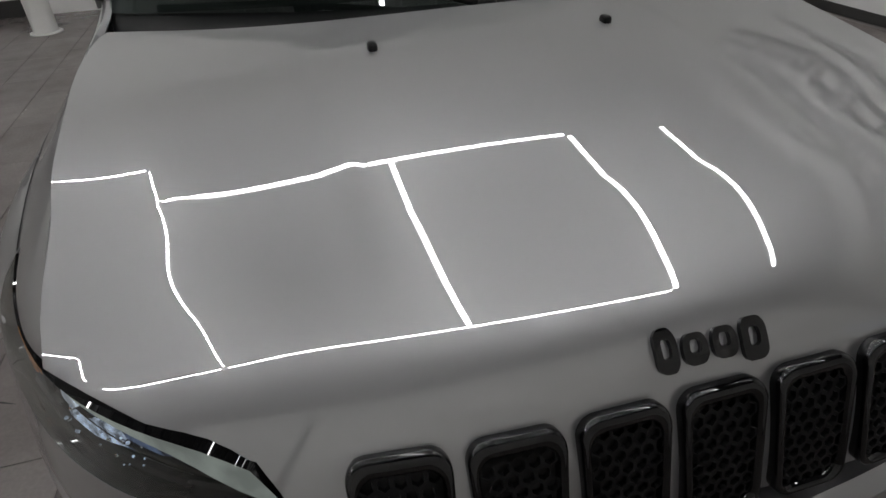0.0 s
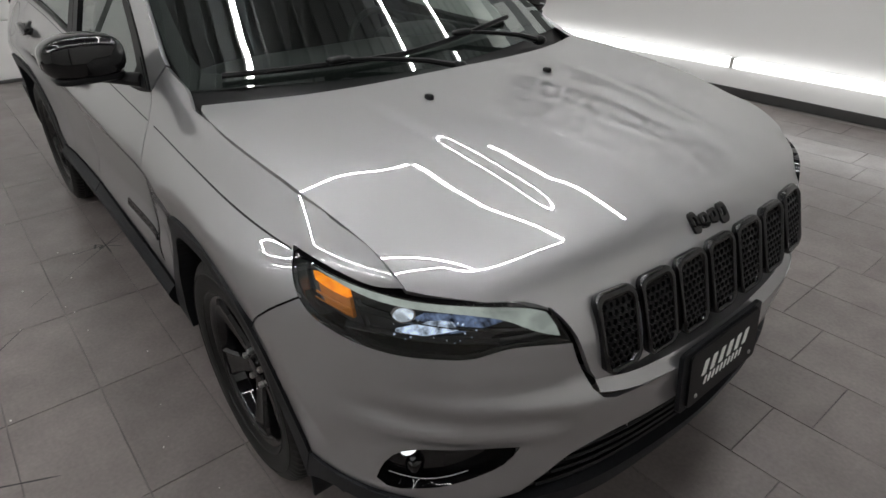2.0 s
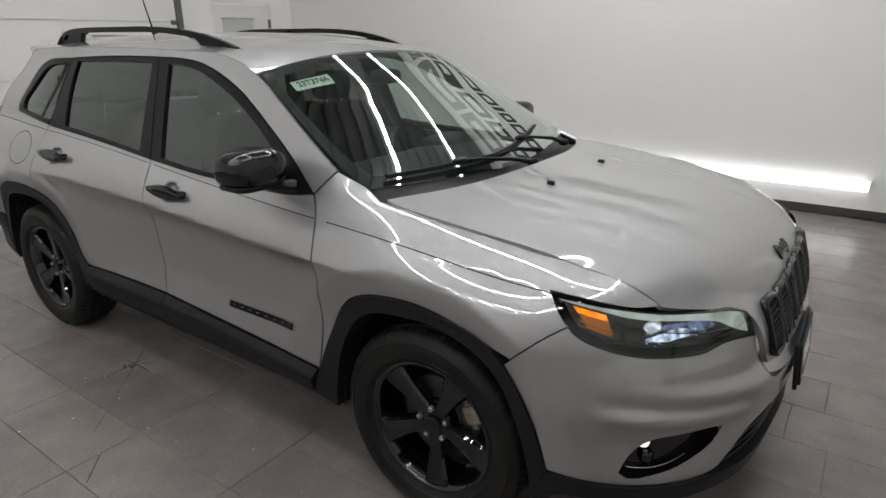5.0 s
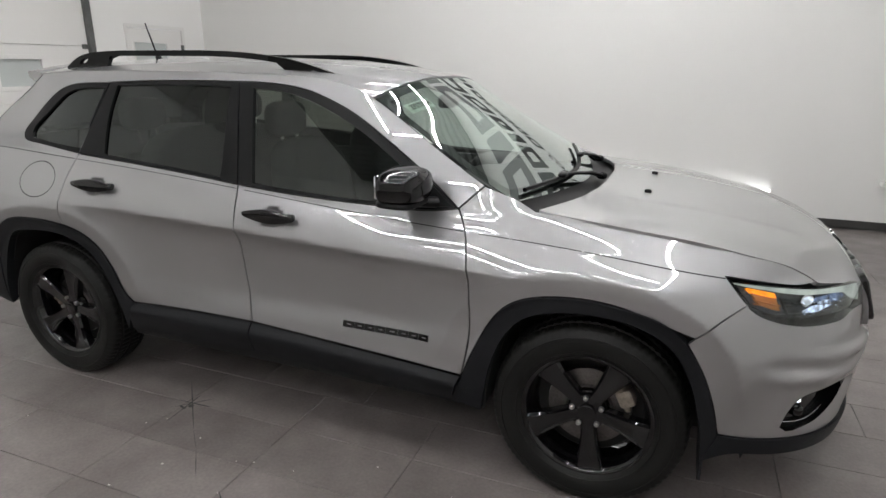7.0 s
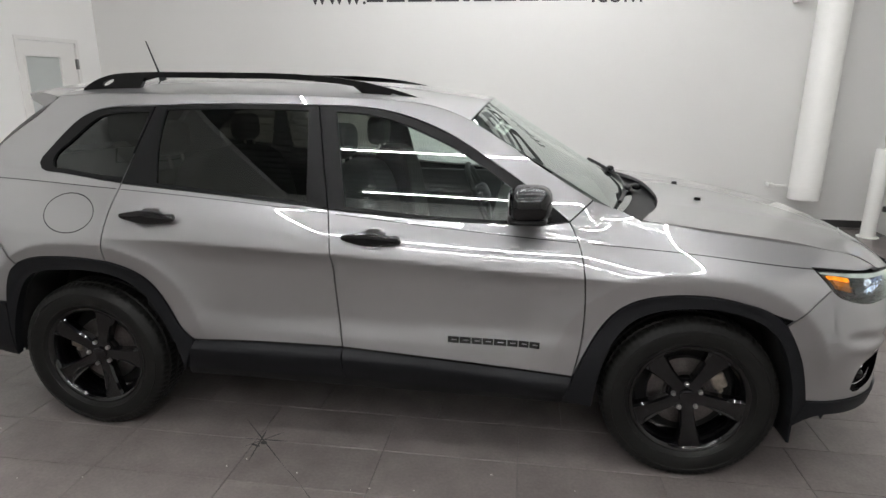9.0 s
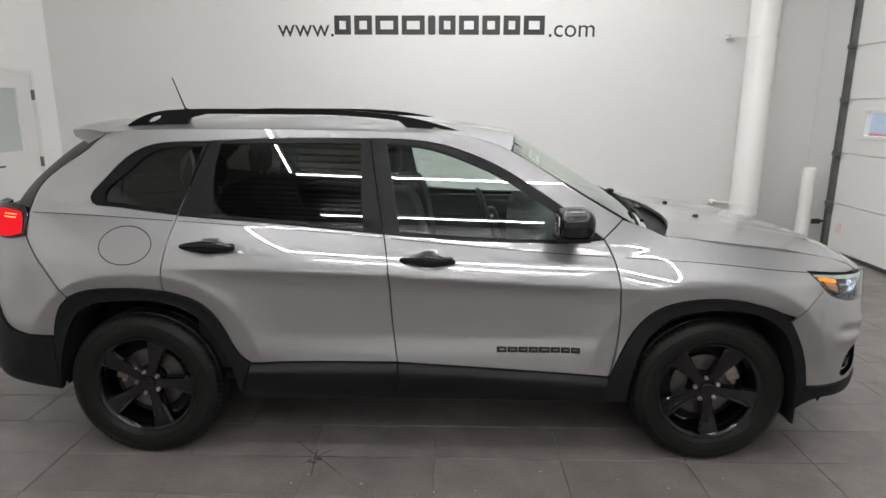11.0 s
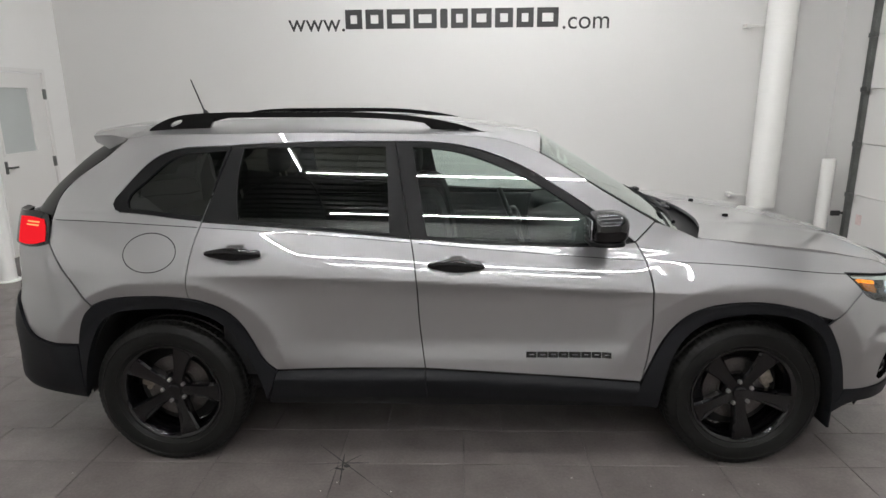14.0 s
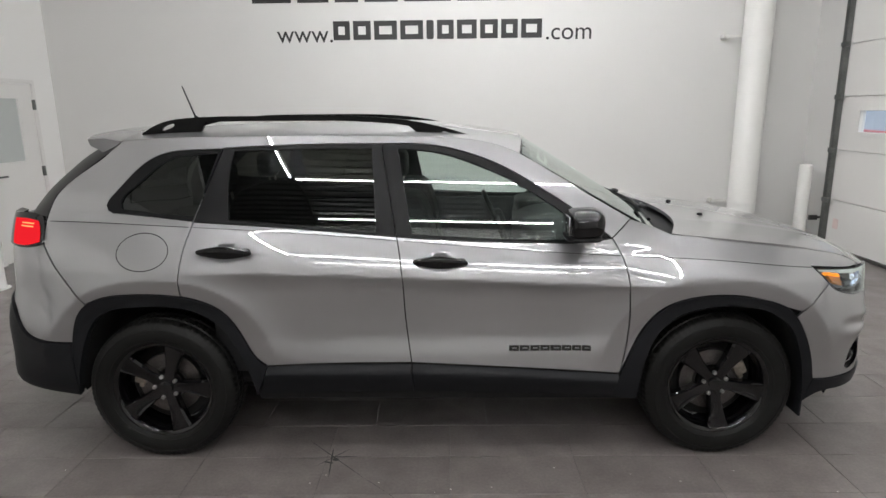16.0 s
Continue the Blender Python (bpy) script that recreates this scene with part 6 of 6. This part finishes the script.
    rt = spline([p[0] for p in top], [p[1] for p in top])
    xs_ = np.linspace(-1.47, 0.21, 60)
    base = lambda x: float(roof_point(x, 0.565).z) - 0.004
    outer = [(float(x), max(float(rt(x)), base(float(x)) + 0.004)) for x in xs_] + [(float(x), base(float(x))) for x in xs_[::-1]]
    xh = np.linspace(-1.14, -0.14, 30)
    slot = [(float(x), float(rt(x)) - 0.026) for x in xh] + [(float(x), base(float(x)) + 0.003) for x in (-0.10, -1.17)]
    eye1 = [(-1.335 + 0.035 * math.cos(q), 1.612 + 0.011 * math.sin(q) + 0.012 * math.cos(q)) for q in np.linspace(0, 6.28, 17)[:-1]]
    eye2 = [(0.055 + 0.028 * math.cos(q), 1.566 + 0.007 * math.sin(q) - 0.008 * math.cos(q)) for q in np.linspace(0, 6.28, 17)[:-1]]
    bm = cut_panel(outer, lambda x, z: np.stack([x, np.full_like(x, 0.0), z], 1), 0.06, [slot, eye1, eye2])
    bmesh.ops.dissolve_limit(bm, angle_limit=radians(1), verts=bm.verts[:], edges=bm.edges[:])
    bmesh.ops.solidify(bm, geom=bm.faces[:], thickness=0.024)
    for v in bm.verts:
        v.co.y = sgn * (0.572 - 0.02 * ((v.co.x + 0.6) / 0.8)**2) + v.co.y - 0.012
    bmesh.ops.recalc_face_normals(bm, faces=bm.faces[:])
    es = [ed for ed in bm.edges if len(ed.link_faces) == 2 and ed.calc_face_angle(0) > radians(50)]
    bmesh.ops.bevel(bm, geom=es, offset=0.005, segments=3, affect="EDGES", profile=0.5, clamp_overlap=True)
    part("roof_rail", bm, RAIL, car, "gloss black roof rail", angle=35)

# antenna
bm = tube(bmesh.new(), [(-1.405, 0, 1.620), (-1.42, 0, 1.655), (-1.425, 0, 1.662)], [0.022, 0.013, 0.007], 10)
tube(bm, [(-1.425, 0, 1.66), (-1.485, 0, 1.832)], [0.0055, 0.0035], 8)
part("antenna", bm, SATIN, car)

# ---- cabin ----
dash = bmesh.new()
blob(dash, (0.78, 0, 0.93), (0.30, 0.72, 0.17), (0.5, 0.35), 40, 16)
part("dashboard", dash, TRIM, car)
part("cluster_hood", blob(bmesh.new(), (0.60, 0.36, 1.07), (0.11, 0.19, 0.06), (0.6, 0.6), 24, 10), TRIM, car)
part("centre_console", boxed(-0.3, 0.62, -0.13, 0.13, 0.40, 0.72, 0.05, 3), TRIM, car)
part("display", boxed(0.52, 0.545, -0.12, 0.12, 0.92, 1.07, 0.006), GLOSS, car)
st_e = bpy.data.objects.new("steering_wheel", None)
scene.collection.objects.link(st_e)
st_e.parent = car
st_e.matrix_basis = pose(0.36, 0.36, 0.98, 0, -24, 0)
bm = bmesh.new()
ringp = [(0, 0.185 * math.cos(2 * math.pi * k / 36), 0.185 * math.sin(2 * math.pi * k / 36)) for k in range(37)]
tube(bm, ringp, 0.016, 8, cap=False)
part("wheel_rim", bm, TRIM, st_e)
part("wheel_boss", blob(bmesh.new(), (0.02, 0, -0.01), (0.04, 0.075, 0.06), (0.6, 0.6), 18, 10), TRIM, st_e)
for a in (0, 180, 270):
    c, s = math.cos(radians(a)), math.sin(radians(a))
    part("wheel_spoke", tube(bmesh.new(), [(0.02, 0.05 * c, 0.05 * s), (0, 0.18 * c, 0.18 * s)], 0.014, 8), TRIM, st_e)


def seat(x, y, wide):
    e = bpy.data.objects.new("seat", None)
    scene.collection.objects.link(e)
    e.parent = car
    e.location = (x, y, 0)
    tagged(e, "black cloth car seat")
    part("cushion", blob(bmesh.new(), (0.20, 0, 0.58), (0.28, wide, 0.11), (0.5, 0.45), 28, 12), FABRIC, e)
    lean = lambda p: (p.x - 0.55 * p.z * 0.9 + 0.3 * (abs(p.y)**3), p.y * (1 - 0.12 * max(p.z, 0)), p.z)
    part("backrest", blob(bmesh.new(), (-0.14, 0, 0.92), (0.11, wide, 0.34), (0.5, 0.45), 28, 16, lean), FABRIC, e)
    for dy in ((0,) if wide < 0.4 else (-0.42, 0.42)):
        hr = part("head_restraint", blob(bmesh.new(), (-0.28, dy, 1.345), (0.055, 0.135, 0.085), (0.6, 0.6), 22, 12), FABRIC, e)
        for d2 in (-0.06, 0.06):
            part("post", tube(bmesh.new(), [(-0.25, dy + d2, 1.2), (-0.28, dy + d2, 1.34)], 0.007, 6), STEEL, e)


seat(0.02, -0.37, 0.25)
seat(0.02, 0.37, 0.25)
seat(-0.86, 0.0, 0.62)
part("rear_view_mirror", blob(bmesh.new(), (0.46, 0.0, 1.43), (0.02, 0.12, 0.035), (0.6, 0.5), 20, 10), TRIM, car)
for y in (-0.80, 0.80):
    part("door_card", boxed(-1.1, 0.78, y - 0.02, y + 0.02, 0.42, 1.06, 0.01), TRIM, car)
part("cabin_floor", boxed(-1.7, 0.95, -0.78, 0.78, 0.345, 0.42), DARK, car, angle=None)
part("bulkhead", boxed(0.98, 1.02, -0.76, 0.76, 0.35, 1.04), DARK, car, angle=None)
part("load_cover", boxed(-1.85, -1.18, -0.70, 0.70, 1.0, 1.03, 0.01), TRIM, car)
part("engine_cover", boxed(1.05, 2.0, -0.62, 0.62, 0.4, 0.86, 0.05), DARK, car)

# ---- things in the room ----
duct = bpy.data.objects.new("wall_duct", None)
scene.collection.objects.link(duct)
cx_, cy_ = 3.81, ROOM_N - 0.20
bm = bmesh.new()
rr = []
zz = 0.36
while zz < ROOM_H - 0.02:
    rr += [(zz, 0.164), (min(zz + 0.055, ROOM_H - 0.02), 0.166)]
    zz += 0.06
lathe(bm, [(0.36, 0.15)] + rr, 40, axis="z")
bmesh.ops.translate(bm, vec=(cx_, cy_, 0), verts=bm.verts[:])
part("pipe", bm, PIPEWHITE, duct, "white spiral duct", angle=30)
for z in (0.49, 2.52, 4.3):
    bm = lathe(bmesh.new(), [(z - 0.012, 0.171), (z - 0.012, 0.175), (z + 0.012, 0.175), (z + 0.012, 0.171)], 40, axis="z")
    bmesh.ops.translate(bm, vec=(cx_, cy_, 0), verts=bm.verts[:])
    box(bm, cx_ - 0.34, cx_ - 0.16, ROOM_N - 0.12, ROOM_N - 0.10, z - 0.012, z + 0.012, 0.003)
    box(bm, cx_ - 0.36, cx_ - 0.30, ROOM_N - 0.12, ROOM_N - 0.001, z - 0.022, z + 0.022, 0.003)
    part("bracket", bm, PIPEWHITE, duct)
tagged(duct, "white painted spiral duct pipe fixed to the wall", "pipe")


def bollard(x, y, r=0.075, h=0.98):
    e = bpy.data.objects.new("bollard", None)
    scene.collection.objects.link(e)
    e.location = (x, y, 0)
    part("post", lathe(bmesh.new(), [(0.004, r), (h - 0.03, r), (h - 0.008, r * 0.93), (h, r * 0.75), (h, 0.0001)], 32, axis="z"), PIPEWHITE, e, angle=35)
    part("foot", lathe(bmesh.new(), [(0.001, r + 0.035), (0.010, r + 0.035), (0.016, r + 0.002)], 32, axis="z"), PIPEWHITE, e, angle=35)
    return tagged(e, "white painted steel bollard beside the overhead door", "bollard", "door bollards")


bollard(4.42, 3.86)
bollard(-4.43, 2.12)
bollard(-4.15, -2.5, 0.11)
bm = boxed(4.50, 4.60, 3.80, 3.83, 0.30, 0.36, 0.004)
bracket = link("sensor_bracket", box(bm, 4.56, 4.66, 3.805, 3.825, 0.32, 0.345), BASE, smooth=False)
tagged(bracket, "small black door sensor on the door track", "sensor")

# outside, behind the overhead door's window
sky = link("backdrop", boxed(16.0, 16.1, -14, 30, -0.1, 9), glow("daylight", (0.80, 0.87, 1.0), 0.8), smooth=False)
tagged(sky, "pale overcast daylight", "sky", kind="structure")
tagged(link("ground", boxed(ROOM_E + T, 16, -14, 30, -0.14, -0.02), material("asphalt", (0.06, 0.06, 0.065), 0.8, grain=0.2, grain_scale=60, mottle=0.2), smooth=False), "grey asphalt yard outside", "ground", kind="structure")


# a red car parked in the yard
yard_car = bpy.data.objects.new("parked_car", None)
scene.collection.objects.link(yard_car)
yard_car.location = (11.2, 11.9, -0.02)
yard_car.scale = (1.12, 1.12, 1.12)


def slab(profile, half, tuck):
    """A side profile (along, height) pulled across the car, narrower towards the top."""
    bm = bmesh.new()
    top = max(z for _, z in profile)
    low = min(z for _, z in profile)
    rings = []
    for sx in (-1, -0.96, 0.96, 1):
        k = 0.97 if abs(sx) == 1 else 1.0
        rings.append([bm.verts.new((sx * half * (1 - tuck * (z - low) / (top - low)), y * k, low + (z - low) * k)) for y, z in profile])
    n = len(profile)
    for a, c in zip(rings, rings[1:]):
        for q in range(n):
            bm.faces.new((a[q], a[(q + 1) % n], c[(q + 1) % n], c[q]))
    bm.faces.new(rings[0])
    bm.faces.new(rings[-1][::-1])
    bmesh.ops.recalc_face_normals(bm, faces=bm.faces[:])
    return bm


part("body", slab([(-2.2, 0.32), (-2.25, 0.62), (-2.15, 0.86), (-1.3, 0.98), (1.75, 1.04), (2.15, 0.98), (2.2, 0.60), (2.1, 0.32)], 0.9, 0.05),
     material("red_paint", (0.45, 0.02, 0.025), 0.3, 0.0, 1.0), yard_car, "red painted body")
part("window_band", slab([(-1.3, 0.97), (-0.55, 1.42), (0.95, 1.44), (1.7, 1.03)], 0.84, 0.18), material("pale_car_glass", (0.30, 0.34, 0.38), 0.15), yard_car, "pale reflecting windows")
part("roof", slab([(-0.5, 1.42), (-0.4, 1.46), (0.85, 1.47), (0.95, 1.43)], 0.70, 0.04), bpy.data.materials["red_paint"], yard_car)
for wx in (-0.82, 0.82):
    for wy in (-1.38, 1.36):
        bm = lathe(bmesh.new(), [(-0.1, 0.2), (-0.1, 0.31), (-0.07, 0.33), (0.07, 0.33), (0.1, 0.31), (0.1, 0.2)], 24)
        bmesh.ops.rotate(bm, matrix=Matrix.Rotation(radians(90), 3, "Z"), verts=bm.verts[:])
        bmesh.ops.translate(bm, vec=(wx, wy, 0.33), verts=bm.verts[:])
        part("tyre", bm, RUBBER, yard_car)
tagged(yard_car, "red car parked on the asphalt yard outside", "car")

# star-shaped scuffs and scratches on the tiles
random.seed(4)


def scratch(bm, x0, y0, x1, y1, w):
    d = Vector((y0 - y1, x1 - x0, 0)).normalized() * w
    n = 5
    prev = None
    for i in range(n + 1):
        t = i / n
        k = min(1.0, 6 * min(t, 1 - t) + 0.15) * random.uniform(0.6, 1.2)
        c = Vector((x0 + (x1 - x0) * t, y0 + (y1 - y0) * t, 0.0006))
        cur = (bm.verts.new(c + d * k), bm.verts.new(c - d * k))
        if prev:
            bm.faces.new((prev[0], cur[0], cur[1], prev[1]))
        prev = cur
    bmesh.ops.recalc_face_normals(bm, faces=bm.faces[:])


bm = bmesh.new()
for x0, y0, x1, y1, w in ((-0.682, -0.758, -0.357, -1.091, 0.0036), (-0.545, -0.835, -0.522, -1.088, 0.0036), (-0.640, -0.918, -0.408, -0.911, 0.0036),
                          (-0.600, -0.990, -0.455, -0.840, 0.0026), (-0.357, -1.091, -0.239, -1.202, 0.0012), (-0.239, -1.202, -0.106, -1.347, 0.0016), (-0.53, -0.93, -0.50, -0.945, 0.012), (-0.57, -0.955, -0.52, -0.97, 0.008)):
    scratch(bm, x0, y0, x1, y1, w)
tagged(link("scuff_mark", bm, SCUFF, smooth=False), "dark star-shaped scuff on the floor tiles", "scuff")
bm = bmesh.new()
scratch(bm, 0.93, -1.62, 1.02, -1.42, 0.004)
scratch(bm, 0.62, -1.75, 0.93, -1.62, 0.002)
tagged(link("scuff_mark", bm, SCUFF, smooth=False), "thin bent dark scratch on the floor tiles", "scuff")
bm = bmesh.new()
scratch(bm, 0.044, -1.382, 0.193, -1.518, 0.003)
tagged(link("scuff_mark", bm, SCUFF, smooth=False), "short thin dark scratch on the floor tiles", "scuff")

# grit and paper specks on the tiles
bm = bmesh.new()
for k in range(60):
    x, y = random.uniform(-1.9, 2.6), random.uniform(-2.6, -0.95)
    r, a = random.uniform(0.0018, 0.0055), random.uniform(0, 3.14)
    pts = [(x + r * random.uniform(0.6, 1.3) * math.cos(a + q), y + r * random.uniform(0.4, 1.0) * math.sin(a + q)) for q in (0, 1.3, 2.5, 3.8, 5.1)]
    low = [bm.verts.new((px, py, 0.0004)) for px, py in pts]
    top = [bm.verts.new((x + (px - x) * 0.6, y + (py - y) * 0.6, 0.0028)) for px, py in pts]
    bm.faces.new(top)
    for q in range(5):
        bm.faces.new((low[q], low[(q + 1) % 5], top[(q + 1) % 5], top[q]))
bmesh.ops.recalc_face_normals(bm, faces=bm.faces[:])
tagged(link("grit", bm, material("pale_grit", (0.42, 0.39, 0.36), 0.8, grain=0.3, grain_scale=400), smooth=False), "pale grit and dust specks scattered on the floor", "grit", kind="stuff")

# floor tiles, laid in rows with staggered joints
TX, TY, GAP = 0.61, 0.305, 0.0035


def tile_mesh(w, h):
    bm = boxed(-w / 2 + GAP / 2, w / 2 - GAP / 2, -h / 2 + GAP / 2, h / 2 - GAP / 2, -0.012, 0.0)
    es = [e for e in bm.edges if all(v.co.z > -0.001 for v in e.verts)]
    bmesh.ops.bevel(bm, geom=es, offset=0.0012, segments=1, affect="EDGES")
    return bm


tm_ = bpy.data.meshes.new("tile")
bm = tile_mesh(TX, TY)
bm.to_mesh(tm_)
bm.free()
tm_.materials.append(TILE)
floor_ob = bpy.data.objects["floor"]
OFFS = {5: 2.25, 4: 2.46, 3: 2.33}
rest = bmesh.new()
count = 0
y0 = -1.22 + TY / 2
random.seed(11)
near = []
for r in range(-20, 20):
    yc = y0 + r * TY
    if yc - TY / 2 < ROOM_S or yc + TY / 2 > ROOM_N + 0.05:
        continue
    key = r - 2
    off = OFFS.get(key, random.choice((0.0, 0.203, 0.305, 0.407)) + 0.05)
    off = off % TX
    k = math.floor((ROOM_W - off) / TX)
    while True:
        x0_ = off + k * TX
        k += 1
        if x0_ > ROOM_E:
            break
        xa, xb = max(x0_, ROOM_W), min(x0_ + TX, ROOM_E)
        if xb - xa < 0.03:
            continue
        full_t = abs(xb - xa - TX) < 1e-6
        d = abs((xa + xb) / 2 - 0.3) * 0.9 + abs(yc + 0.9)
        near.append((d, full_t, (xa + xb) / 2, yc, xb - xa))
near.sort()
for d, full_t, xc, yc, w in near:
    if full_t and count < 295:
        o = new("tile", tm_)
        o.parent = floor_ob
        o.location = (xc, yc, 0)
        count += 1
    else:
        b2 = box(rest, xc - w / 2 + GAP / 2, xc + w / 2 - GAP / 2, yc - TY / 2 + GAP / 2, yc + TY / 2 - GAP / 2, -0.012, 0.0)
tiles = link("tiles", rest, TILE, floor_ob, smooth=False)
tagged(tiles, kind="stuff")
